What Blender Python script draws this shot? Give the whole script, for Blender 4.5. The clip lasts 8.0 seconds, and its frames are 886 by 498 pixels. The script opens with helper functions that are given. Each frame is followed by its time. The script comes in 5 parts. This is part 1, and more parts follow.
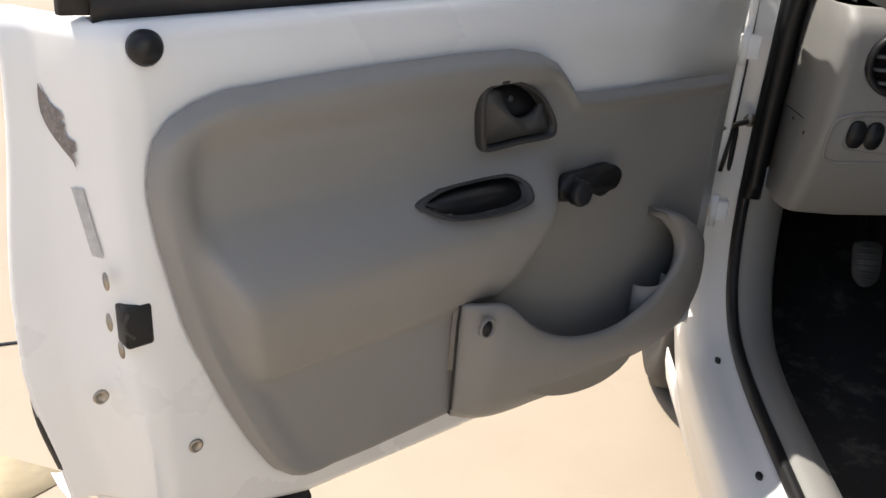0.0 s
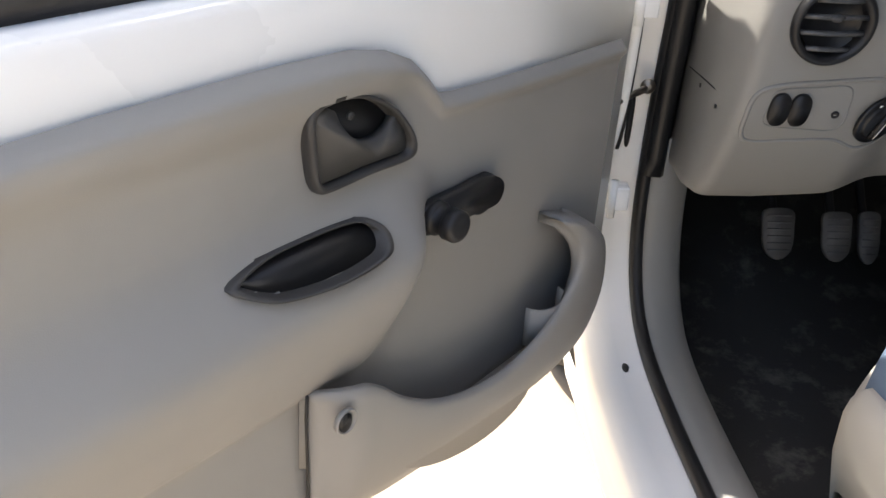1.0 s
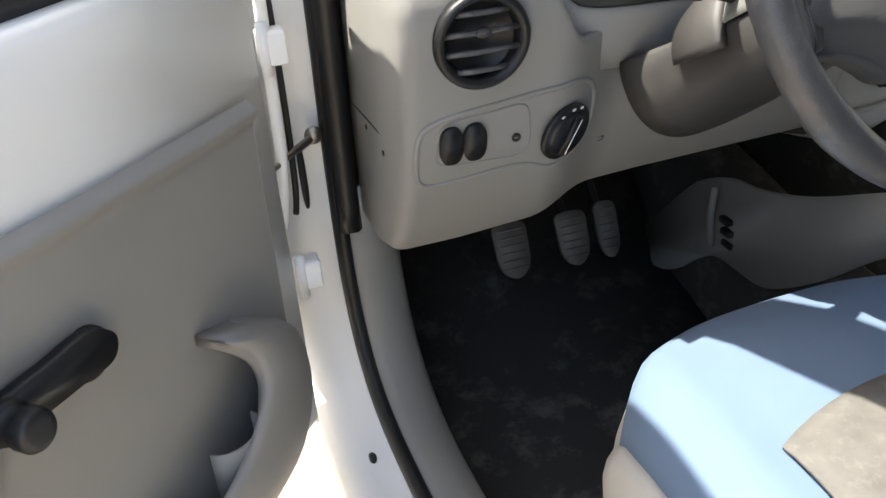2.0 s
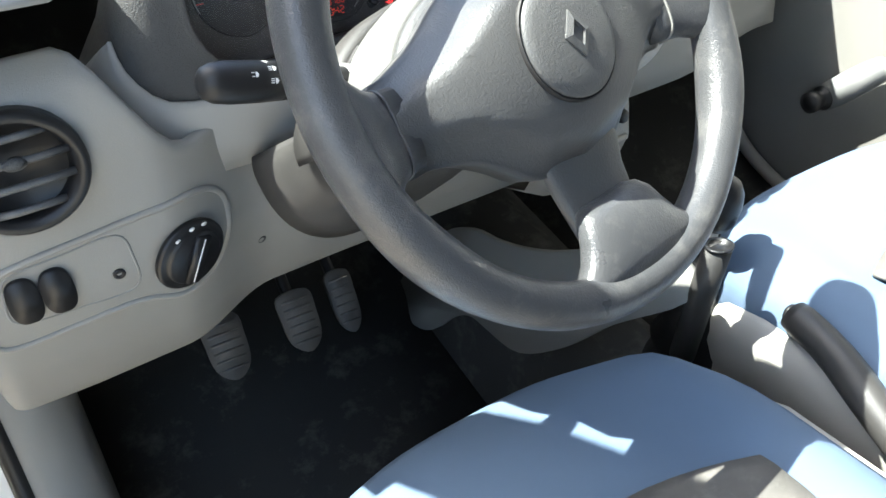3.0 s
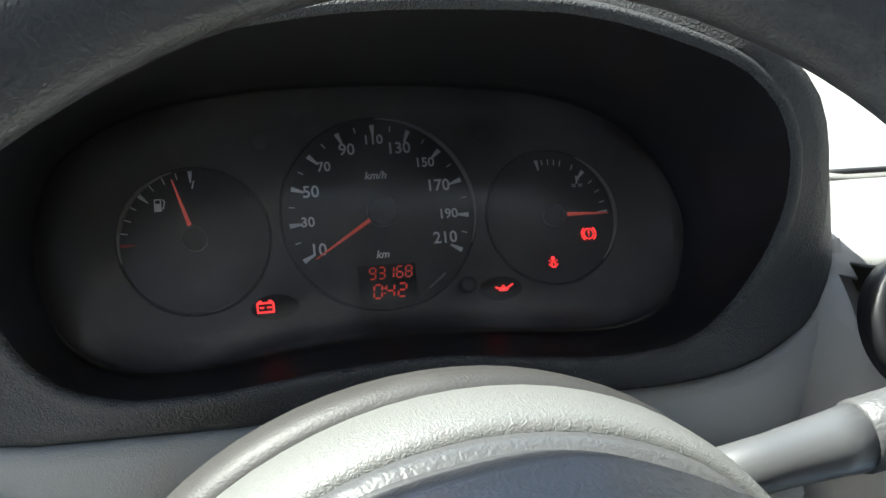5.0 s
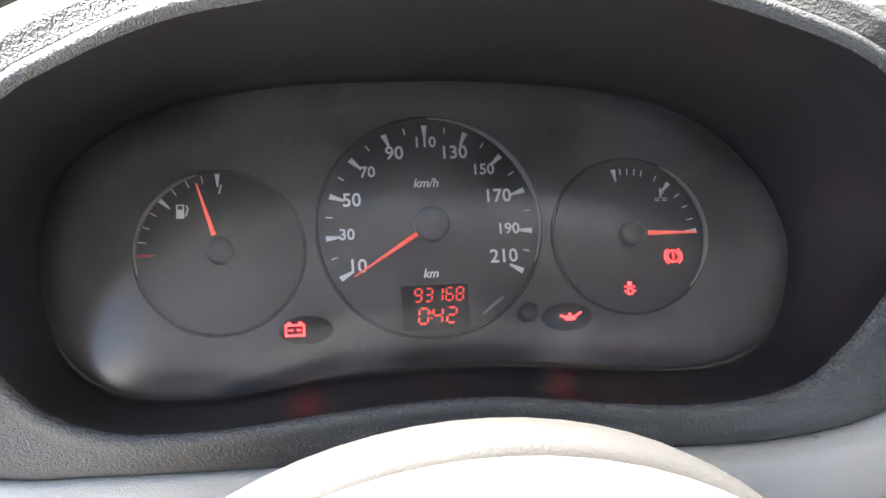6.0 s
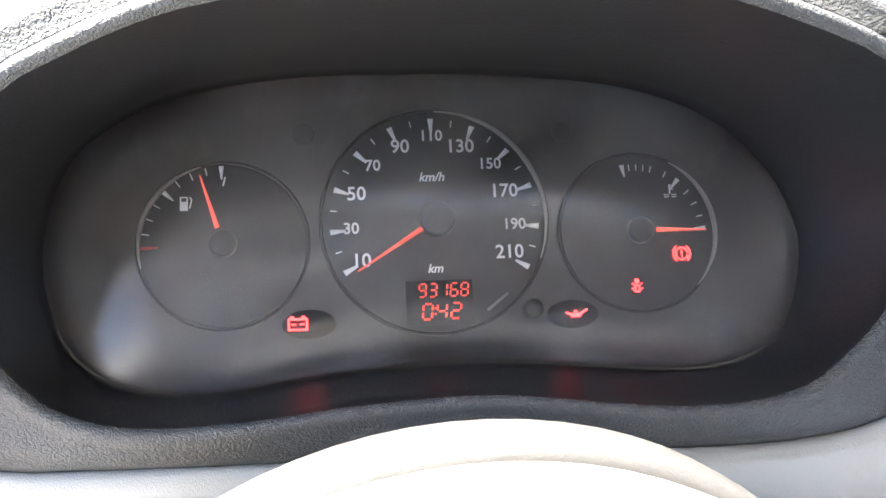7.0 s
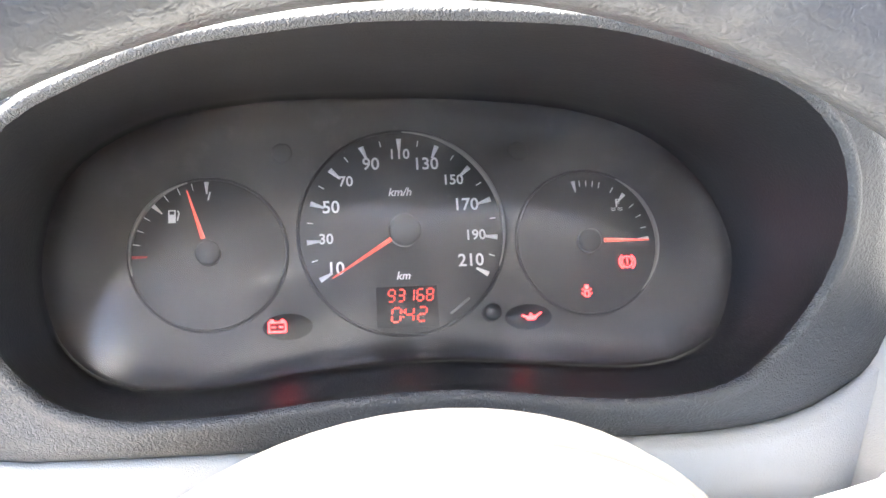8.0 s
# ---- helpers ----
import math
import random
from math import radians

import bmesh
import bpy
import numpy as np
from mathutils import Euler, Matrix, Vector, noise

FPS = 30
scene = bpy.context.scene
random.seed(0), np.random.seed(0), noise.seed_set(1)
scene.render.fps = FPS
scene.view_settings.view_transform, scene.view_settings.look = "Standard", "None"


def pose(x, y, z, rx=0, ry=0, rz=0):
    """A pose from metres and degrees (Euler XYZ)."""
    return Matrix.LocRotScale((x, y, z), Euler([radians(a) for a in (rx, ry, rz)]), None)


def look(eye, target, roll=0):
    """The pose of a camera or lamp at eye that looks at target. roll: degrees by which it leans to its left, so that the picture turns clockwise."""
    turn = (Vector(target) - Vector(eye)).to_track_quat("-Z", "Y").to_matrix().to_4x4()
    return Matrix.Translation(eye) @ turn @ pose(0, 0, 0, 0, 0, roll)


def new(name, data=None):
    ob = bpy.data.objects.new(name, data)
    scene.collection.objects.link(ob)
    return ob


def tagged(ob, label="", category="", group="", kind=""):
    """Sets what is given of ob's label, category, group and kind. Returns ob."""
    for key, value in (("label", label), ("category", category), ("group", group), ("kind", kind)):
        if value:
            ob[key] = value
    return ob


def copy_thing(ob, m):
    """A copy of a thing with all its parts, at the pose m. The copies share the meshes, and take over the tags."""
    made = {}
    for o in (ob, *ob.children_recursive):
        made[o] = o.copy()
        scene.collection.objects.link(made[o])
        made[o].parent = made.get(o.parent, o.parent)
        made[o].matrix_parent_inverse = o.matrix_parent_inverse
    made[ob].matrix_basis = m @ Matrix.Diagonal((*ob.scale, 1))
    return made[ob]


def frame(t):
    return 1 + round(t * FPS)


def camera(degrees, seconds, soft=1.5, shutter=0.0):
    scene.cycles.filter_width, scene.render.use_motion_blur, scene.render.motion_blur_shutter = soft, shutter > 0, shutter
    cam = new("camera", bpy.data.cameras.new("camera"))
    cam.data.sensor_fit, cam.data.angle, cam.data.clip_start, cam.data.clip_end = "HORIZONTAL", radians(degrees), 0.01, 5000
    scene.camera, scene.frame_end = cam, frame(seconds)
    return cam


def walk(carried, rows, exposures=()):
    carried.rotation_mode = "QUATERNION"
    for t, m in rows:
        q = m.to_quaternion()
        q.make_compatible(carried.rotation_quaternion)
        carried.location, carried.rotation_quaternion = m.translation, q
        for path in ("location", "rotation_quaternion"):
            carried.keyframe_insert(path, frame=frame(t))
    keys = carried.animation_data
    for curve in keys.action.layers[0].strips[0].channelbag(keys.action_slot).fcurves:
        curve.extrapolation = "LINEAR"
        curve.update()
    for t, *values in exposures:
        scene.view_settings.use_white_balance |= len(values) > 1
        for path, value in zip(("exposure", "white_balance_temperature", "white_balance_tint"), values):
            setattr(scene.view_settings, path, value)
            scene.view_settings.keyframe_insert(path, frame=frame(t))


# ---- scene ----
cam = camera(52.5, 8.0)
PATH = [
    (0, (-0.237, -0.215, 1.249), (-0.422, 1.598, 0.424), 3.4),
    (0.5, (-0.239, -0.077, 1.25), (-0.323, 1.703, 0.342), 3.7),
    (1, (-0.225, 0.104, 1.262), (-0.138, 1.843, 0.277), 2.8),
    (1.5, (-0.166, 0.233, 1.267), (0.156, 1.938, 0.273), -0.3),
    (2, (-0.027, 0.325, 1.262), (0.459, 1.979, 0.248), -4.2),
    (2.2, (0.045, 0.364, 1.261), (0.56, 1.991, 0.218), -5.5),
    (3.3, (0.334, 0.506, 1.266), (1.109, 2.016, 0.207), -6.4),
    (3.5, (0.384, 0.553, 1.248), (1.149, 2.102, 0.241), -7.1),
    (3.8, (0.453, 0.622, 1.236), (1.088, 2.267, 0.293), -6.2),
    (4, (0.485, 0.674, 1.243), (1.021, 2.369, 0.326), -5.0),
    (4.2, (0.506, 0.719, 1.249), (0.942, 2.451, 0.348), -3.7),
    (4.5, (0.532, 0.772, 1.244), (0.805, 2.538, 0.347), -3.8),
    (4.8, (0.551, 0.817, 1.239), (0.710, 2.586, 0.320), -3.0),
    (5, (0.564, 0.834, 1.234), (0.637, 2.619, 0.336), -2.5),
    (5.2, (0.576, 0.846, 1.228), (0.587, 2.638, 0.341), -3.1),
    (6.3, (0.585, 0.894, 1.209), (0.420, 2.686, 0.343), -3.8),
    (6.5, (0.587, 0.894, 1.209), (0.412, 2.686, 0.336), -3.9),
    (7, (0.587, 0.894, 1.212), (0.416, 2.675, 0.318), -3.7),
    (7.5, (0.587, 0.889, 1.208), (0.418, 2.692, 0.359), -3.5),
    (8, (0.592, 0.861, 1.230), (0.486, 2.651, 0.345), -2.8),
]
EXPOSURE = [  # seconds, stops, kelvin, tint
    (0.0, 0.60, 6550, 11), (0.5, 1.02, 6650, 11), (1.0, 1.60, 6700, 11), (1.5, 1.78, 6650, 10), (2.2, 1.82, 6550, 7), (3.3, 2.5, 6000, 0), (3.7, 2.45, 6000, -1),
    (4.2, 2.20, 6000, -1), (4.6, 1.90, 6000, -1), (5.0, 1.85, 6050, 0), (5.2, 2.10, 6150, 3), (6.3, 4.25, 6400, 9), (7.2, 4.35, 6400, 9), (7.6, 4.6, 6400, 10), (8.0, 4.8, 6400, 10)]
walk(cam, [(t, look(eye, target, roll)) for t, eye, target, roll in PATH], EXPOSURE)

# ---- light ----
SUN = Vector((-0.48, 0.20, 1.0)).normalized()
world = bpy.data.worlds.new("sky")
scene.world = world
world.use_nodes = True
wn = world.node_tree.nodes
sky = wn.new("ShaderNodeTexSky")
sky.sky_type = "NISHITA"
sky.sun_disc = False
sky.dust_density, sky.ozone_density = 3.0, 0.6
sky.sun_elevation = math.asin(SUN.z)
sky.sun_rotation = math.atan2(SUN.x, SUN.y)
world.node_tree.links.new(sky.outputs[0], wn["Background"].inputs[0])
wn["Background"].inputs[1].default_value = 0.14
sun = new("sun", bpy.data.lights.new("sun", "SUN"))
sun.data.energy, sun.data.angle, sun.data.color = 5.0, radians(0.53), (1.0, 0.95, 0.86)
sun.matrix_world = look(SUN * 10, (0, 0, 0))


# ---- materials ----
def material(name, colour, rough=0.5, metal=0.0, grain=0.0, grain_size=400.0, stain=0.15, stain_size=6.0,
             leather=False, coat=0.0, spec=0.5, dirt=None, dirt_amount=0.0):
    """Principled surface with two scales of variation: stains in colour and gloss, and a fine relief."""
    mat = bpy.data.materials.new(name)
    mat.use_nodes = True
    nt = mat.node_tree
    n, l = nt.nodes, nt.links
    b = n["Principled BSDF"]
    b.inputs["Metallic"].default_value = metal
    b.inputs["Coat Weight"].default_value = coat
    b.inputs["Specular IOR Level"].default_value = spec
    co = n.new("ShaderNodeTexCoord").outputs["Object"]
    big = n.new("ShaderNodeTexNoise")
    big.inputs["Scale"].default_value, big.inputs["Detail"].default_value = stain_size, 6
    l.new(co, big.inputs["Vector"])
    ramp = n.new("ShaderNodeMapRange")
    ramp.inputs[1].default_value, ramp.inputs[2].default_value = 0.3, 0.7
    ramp.inputs[3].default_value, ramp.inputs[4].default_value = 1 - stain, 1 + stain * 0.6
    l.new(big.outputs[0], ramp.inputs[0])
    mul = n.new("ShaderNodeMix")
    mul.data_type, mul.blend_type = "RGBA", "MULTIPLY"
    mul.inputs[0].default_value = 1.0
    mul.inputs[6].default_value = (*colour, 1)
    l.new(ramp.outputs[0], mul.inputs[7])
    colour_out = mul.outputs[2]
    if dirt:
        spots = n.new("ShaderNodeTexNoise")
        spots.inputs["Scale"].default_value, spots.inputs["Detail"].default_value = stain_size * 2.3, 9
        spots.inputs["Roughness"].default_value = 0.7
        l.new(co, spots.inputs["Vector"])
        pick = n.new("ShaderNodeMapRange")
        pick.inputs[1].default_value, pick.inputs[2].default_value = 0.52, 0.72
        pick.inputs[4].default_value = dirt_amount
        l.new(spots.outputs[0], pick.inputs[0])
        over = n.new("ShaderNodeMix")
        over.data_type = "RGBA"
        l.new(pick.outputs[0], over.inputs[0])
        l.new(colour_out, over.inputs[6])
        over.inputs[7].default_value = (*dirt, 1)
        colour_out = over.outputs[2]
    l.new(colour_out, b.inputs["Base Color"])
    gloss = n.new("ShaderNodeMapRange")
    gloss.inputs[1].default_value, gloss.inputs[2].default_value = 0.25, 0.75
    gloss.inputs[3].default_value, gloss.inputs[4].default_value = max(rough - 0.08, 0.02), min(rough + 0.08, 1)
    l.new(big.outputs[0], gloss.inputs[0])
    l.new(gloss.outputs[0], b.inputs["Roughness"])
    if grain:
        if leather:
            tex = n.new("ShaderNodeTexVoronoi")
            tex.feature = "SMOOTH_F1"
            warp = n.new("ShaderNodeTexNoise")
            warp.inputs["Scale"].default_value = grain_size * 0.4
            l.new(co, warp.inputs["Vector"])
            add = n.new("ShaderNodeMix")
            add.data_type = "VECTOR"
            add.inputs[0].default_value = 0.006
            l.new(co, add.inputs[4])
            l.new(warp.outputs[1], add.inputs[5])
            l.new(add.outputs[1], tex.inputs["Vector"])
        else:
            tex = n.new("ShaderNodeTexNoise")
            tex.inputs["Detail"].default_value = 3
            l.new(co, tex.inputs["Vector"])
        tex.inputs["Scale"].default_value = grain_size
        bump = n.new("ShaderNodeBump")
        bump.inputs["Strength"].default_value = grain
        bump.inputs["Distance"].default_value = 0.0008
        l.new(tex.outputs[0], bump.inputs["Height"])
        l.new(bump.outputs[0], b.inputs["Normal"])
    return mat


def glowing(name, colour, strength):
    mat = material(name, colour, 0.5, stain=0.0)
    b = mat.node_tree.nodes["Principled BSDF"]
    b.inputs["Emission Color"].default_value = (*colour, 1)
    b.inputs["Emission Strength"].default_value = strength
    return mat


def glass(name, tint=(1, 1, 1), gloss=0.08):
    mat = bpy.data.materials.new(name)
    mat.use_nodes = True
    nt = mat.node_tree
    nt.nodes.remove(nt.nodes["Principled BSDF"])
    t, g, m = nt.nodes.new("ShaderNodeBsdfTransparent"), nt.nodes.new("ShaderNodeBsdfGlossy"), nt.nodes.new("ShaderNodeMixShader")
    f = nt.nodes.new("ShaderNodeFresnel")
    f.inputs[0].default_value = 1.45
    t.inputs[0].default_value = (*tint, 1)
    g.inputs["Roughness"].default_value = gloss
    nt.links.new(f.outputs[0], m.inputs[0])
    nt.links.new(t.outputs[0], m.inputs[1])
    nt.links.new(g.outputs[0], m.inputs[2])
    nt.links.new(m.outputs[0], nt.nodes["Material Output"].inputs[0])
    return mat


WHITE = material("white_paint", (0.83, 0.83, 0.81), 0.30, grain=0.04, grain_size=900, stain=0.008, stain_size=3, coat=0.3)
TRIM = material("grey_door_plastic", (0.268, 0.258, 0.241), 0.55, grain=0.25, grain_size=1100, stain=0.07, stain_size=4, dirt=(0.31, 0.295, 0.27), dirt_amount=0.25)
DASH = material("pale_grey_dash_plastic", (0.240, 0.235, 0.221), 0.5, grain=0.25, grain_size=1100, stain=0.05, leather=True)
# dash plastic again, lightened so the upper panels look better lit
DASHLIT = material("lit_dash_plastic", (0.315, 0.312, 0.298), 0.5, grain=0.3, grain_size=1100, stain=0.05, leather=True)
SHROUD = material("grained_grey_shroud", (0.145, 0.145, 0.137), 0.42, grain=0.42, grain_size=1000, stain=0.05, leather=True)
DASHDARK = material("mid_grey_dash_plastic", (0.20, 0.20, 0.197), 0.5, grain=0.4, grain_size=900, stain=0.06, leather=True)
HOODMAT = material("grained_dark_grey_hood", (0.058, 0.059, 0.060), 0.52, grain=0.8, grain_size=850, stain=0.06, leather=True, spec=0.30)
BINN = material("dark_grey_binnacle", (0.016, 0.016, 0.017), 0.36, grain=0.15, grain_size=900, stain=0.1, leather=True, spec=0.42)
BLACK = material("black_plastic", (0.011, 0.011, 0.012), 0.42, grain=0.15, grain_size=800, stain=0.2, spec=0.4)
RUBBER = material("black_rubber", (0.014, 0.013, 0.013), 0.6, grain=0.2, grain_size=500, stain=0.3, dirt=(0.10, 0.09, 0.08), dirt_amount=0.3)
WHEELMAT = material("worn_grey_wheel_leather", (0.066, 0.067, 0.070), 0.33, grain=0.32, grain_size=700, stain=0.15, stain_size=14, leather=True, dirt=(0.17, 0.165, 0.155), dirt_amount=0.5)
HANDLEMAT = material("mid_grey_handle_plastic", (0.062, 0.061, 0.059), 0.45, grain=0.2, grain_size=900, stain=0.12)
COLUMNMAT = material("dark_column_plastic", (0.040, 0.038, 0.036), 0.5, grain=0.3, grain_size=900, stain=0.12, dirt=(0.09, 0.085, 0.08), dirt_amount=0.3)
STALKMAT = material("satin_grey_stalk", (0.085, 0.086, 0.088), 0.36, grain=0.06, grain_size=1200, stain=0.05)
GLOSSBLACK = material("gloss_black", (0.012, 0.012, 0.013), 0.10, stain=0.1)
HUBMAT = material("grained_grey_hub", (0.078, 0.078, 0.078), 0.40, grain=0.34, grain_size=620, stain=0.06, leather=True)
PADMAT = material("grained_grey_pad", (0.092, 0.092, 0.091), 0.46, grain=0.42, grain_size=720, stain=0.05, leather=True)
FLOORMAT = material("dusty_black_mat", (0.020, 0.020, 0.019), 0.85, grain=0.6, grain_size=350, stain=0.4, stain_size=7, dirt=(0.15, 0.14, 0.125), dirt_amount=0.55)
BLUE = material("blue_seat_cloth", (0.108, 0.158, 0.238), 0.85, grain=0.5, grain_size=1400, stain=0.06, stain_size=12)
SEATGREY = material("pale_seat_vinyl", (0.38, 0.37, 0.34), 0.6, grain=0.2, grain_size=900, stain=0.05)
SEATMID = material("grey_seat_cloth", (0.112, 0.105, 0.096), 0.85, grain=0.5, grain_size=1400, stain=0.25, stain_size=30, dirt=(0.20, 0.19, 0.175), dirt_amount=0.4)
PEDALMAT = material("worn_pedal_rubber", (0.12, 0.115, 0.11), 0.6, grain=0.3, grain_size=500, stain=0.25, stain_size=40)
GROUNDMAT = material("pale_concrete", (0.315, 0.262, 0.200), 0.9, grain=0.5, grain_size=120, stain=0.10, stain_size=1.5, dirt=(0.25, 0.205, 0.155), dirt_amount=0.35)
DIALMAT = material("charcoal_dial", (0.022, 0.0217, 0.022), 0.5, stain=0.15, stain_size=40, dirt=(0.05, 0.048, 0.046), dirt_amount=0.4)
LENSBED = material("dusty_cluster_mask", (0.042, 0.040, 0.039), 0.34, stain=0.22, stain_size=18, dirt=(0.11, 0.10, 0.095), dirt_amount=0.5)
DUST = glass("dusty_clear_cover", gloss=0.16)
nt = DUST.node_tree
co, noise = nt.nodes.new("ShaderNodeTexCoord"), nt.nodes.new("ShaderNodeTexNoise")
noise.inputs["Scale"].default_value, noise.inputs["Detail"].default_value = 26.0, 8
soft = nt.nodes.new("ShaderNodeMapRange")
soft.inputs[1].default_value, soft.inputs[2].default_value, soft.inputs[3].default_value, soft.inputs[4].default_value = 0.30, 0.75, 0.012, 0.13
film_bsdf, over = nt.nodes.new("ShaderNodeBsdfDiffuse"), nt.nodes.new("ShaderNodeMixShader")
film_bsdf.inputs[0].default_value = (0.55, 0.50, 0.47, 1)
nt.links.new(co.outputs["Object"], noise.inputs["Vector"])
nt.links.new(noise.outputs[0], soft.inputs[0])
nt.links.new(soft.outputs[0], over.inputs[0])
nt.links.new(nt.nodes["Mix Shader"].outputs[0], over.inputs[1])
nt.links.new(film_bsdf.outputs[0], over.inputs[2])
nt.links.new(over.outputs[0], nt.nodes["Material Output"].inputs[0])
PRINT = material("white_print", (0.75, 0.75, 0.75), 0.5, stain=0.0)
# needles get a faint added glow, though they are no lamps
NEEDLE = glowing("glowing_orange_needle", (0.70, 0.09, 0.06), 0.06)
REDLAMP = glowing("red_telltale", (1.0, 0.03, 0.03), 0.6)
LCD = glowing("red_digits", (1.0, 0.07, 0.04), 0.055)
REDPRINT = material("red_print", (0.45, 0.05, 0.05), 0.5, stain=0.0)
STEEL = material("dull_steel", (0.42, 0.38, 0.33), 0.4, metal=1.0, stain=0.3, stain_size=40)
GLASS = glass("clear_glass")
HEADLINER = material("grey_headliner", (0.30, 0.29, 0.27), 0.9, grain=0.4, grain_size=500, stain=0.08)
TINT = glass("tinted_glass", (0.25, 0.26, 0.26))
OLDLABEL = material("scraped_sticker", (0.22, 0.19, 0.17), 0.8, stain=0.35, stain_size=160, dirt=(0.6, 0.58, 0.55), dirt_amount=0.5)
NEWLABEL = material("pale_sticker", (0.50, 0.50, 0.49), 0.6, stain=0.2, stain_size=120)
PALEPAINT = material("yellow_paint", (0.40, 0.33, 0.215), 0.9, stain=0.25, stain_size=9, dirt=(0.315, 0.262, 0.200), dirt_amount=0.9)


# ---- builders ----
def finish(name, bm, mat, parent=None, label="", smooth=True, thick=0.0, sub=0, bevel=0.0):
    bmesh.ops.recalc_face_normals(bm, faces=bm.faces)
    me = bpy.data.meshes.new(name)
    bm.to_mesh(me)
    bm.free()
    if smooth:
        for p in me.polygons:
            p.use_smooth = True
    me.materials.append(mat)
    ob = new(name, me)
    if parent:
        ob.parent = parent
    if label:
        ob["label"] = label
    if bevel:
        m = ob.modifiers.new("bevel", "BEVEL")
        m.width, m.segments, m.limit_method = bevel, 3, "ANGLE"
    if sub:
        m = ob.modifiers.new("sub", "SUBSURF")
        m.levels = m.render_levels = sub
    if thick:
        m = ob.modifiers.new("solid", "SOLIDIFY")
        m.thickness, m.offset = thick, 0.0
    return ob


def part(name, bm, mat, parent, label="", **more):
    return finish(name, bm, mat, parent, label, **more)


def thing(name, m, label, category, group="", kind=""):
    ob = new(name)
    ob.matrix_world = m
    ob.empty_display_size = 0.05
    return tagged(ob, label, category, group, kind)


def smooth_step(a, b, x):
    t = min(max((x - a) / (b - a), 0.0), 1.0)
    return t * t * (3 - 2 * t)


def lerp(knots, x):
    """Piecewise linear through (x, y) knots."""
    if x <= knots[0][0]:
        return knots[0][1]
    for (a, p), (b, q) in zip(knots, knots[1:]):
        if x <= b:
            return p + (q - p) * (x - a) / (b - a) if b > a else q
    return knots[-1][1]


def curve(points, n, closed=False):
    """n points at even parameter on a smooth curve through points."""
    pts = [Vector(p) for p in points]
    k = len(pts)
    out = []
    spans = k if closed else k - 1
    total = n if closed else n - 1
    for i in range(n):
        t = i * spans / total
        j = min(int(t), spans - 1)
        t -= j
        if closed:
            a, b, c, d = (pts[(j + o) % k] for o in (-1, 0, 1, 2))
        else:
            a, b, c, d = pts[max(j - 1, 0)], pts[j], pts[j + 1], pts[min(j + 2, k - 1)]
        out.append(0.5 * (2 * b + (c - a) * t + (2 * a - 5 * b + 4 * c - d) * t * t + (3 * b - a - 3 * c + d) * t ** 3))
    return out


def grid(rows, wrap=False, cap=False):
    """A skin over rows of points; wrap closes each row, cap closes the first and the last."""
    bm = bmesh.new()
    vs = [[bm.verts.new(p) for p in row] for row in rows]
    for a, b in zip(vs, vs[1:]):
        k = len(a)
        for i in range(k if wrap else k - 1):
            quad = (a[i], a[(i + 1) % k], b[(i + 1) % k], b[i])
            bm.faces.new(quad)
    if cap:
        bm.faces.new(vs[0])
        bm.faces.new(vs[-1])
    return bm


def tube(path, radius, sides=12, cap=True, flat=1.0):
    """A round bar along path; radius is a number or one number a point."""
    pts = [Vector(p) for p in path]
    rads = radius if isinstance(radius, (list, tuple)) else [radius] * len(pts)
    rows, up = [], None
    for i, p in enumerate(pts):
        d = (pts[min(i + 1, len(pts) - 1)] - pts[max(i - 1, 0)]).normalized()
        if up is None:
            up = Vector((0, 0, 1)) if abs(d.z) < 0.9 else Vector((0, 1, 0))
        side = d.cross(up).normalized()
        up = side.cross(d).normalized()
        rows.append([p + rads[i] * (math.cos(a) * side + flat * math.sin(a) * up) for a in (2 * math.pi * k / sides for k in range(sides))])
    return grid(rows, True, cap)


def box(x0, y0, z0, x1, y1, z1, bevel=0.0, seg=3):
    bm = bmesh.new()
    bmesh.ops.create_cube(bm, size=1.0, matrix=Matrix.Translation(((x0 + x1) / 2, (y0 + y1) / 2, (z0 + z1) / 2)) @ Matrix.Diagonal((x1 - x0, y1 - y0, z1 - z0, 1)))
    if bevel:
        bmesh.ops.bevel(bm, geom=bm.edges[:], offset=bevel, segments=seg, affect="EDGES", profile=0.5)
    return bm


def prism(outline, depth, to_world, bevel=0.0):
    """A flat outline [(u, v)] raised by depth; to_world(u, v, n) gives places."""
    k = len(outline)
    rows = [[to_world(u, v, 0) for u, v in outline], [to_world(u, v, depth) for u, v in outline]]
    bm = grid(rows, True, True)
    if bevel:
        bmesh.ops.bevel(bm, geom=[e for e in bm.edges if len(e.link_faces) == 2 and e.calc_face_angle() > 0.7], offset=bevel, segments=2, affect="EDGES")
    return bm


def lathe(profile, to_world, sides=32):
    """A turned shape: profile [(radius, height)] round the n axis of to_world(u, v, n)."""
    rows = [[to_world(r * math.cos(a), r * math.sin(a), h) for a in (2 * math.pi * i / sides for i in range(sides))] for r, h in profile]
    return grid(rows, True, True)


def plain(u, v, n):
    return Vector((u, v, n))


def ellipse(cx, cy, rx, ry, k=32, power=2.0):
    out = []
    for i in range(k):
        a = 2 * math.pi * i / k
        c, s = math.cos(a), math.sin(a)
        out.append((cx + rx * math.copysign(abs(c) ** (2 / power), c), cy + ry * math.copysign(abs(s) ** (2 / power), s)))
    return out


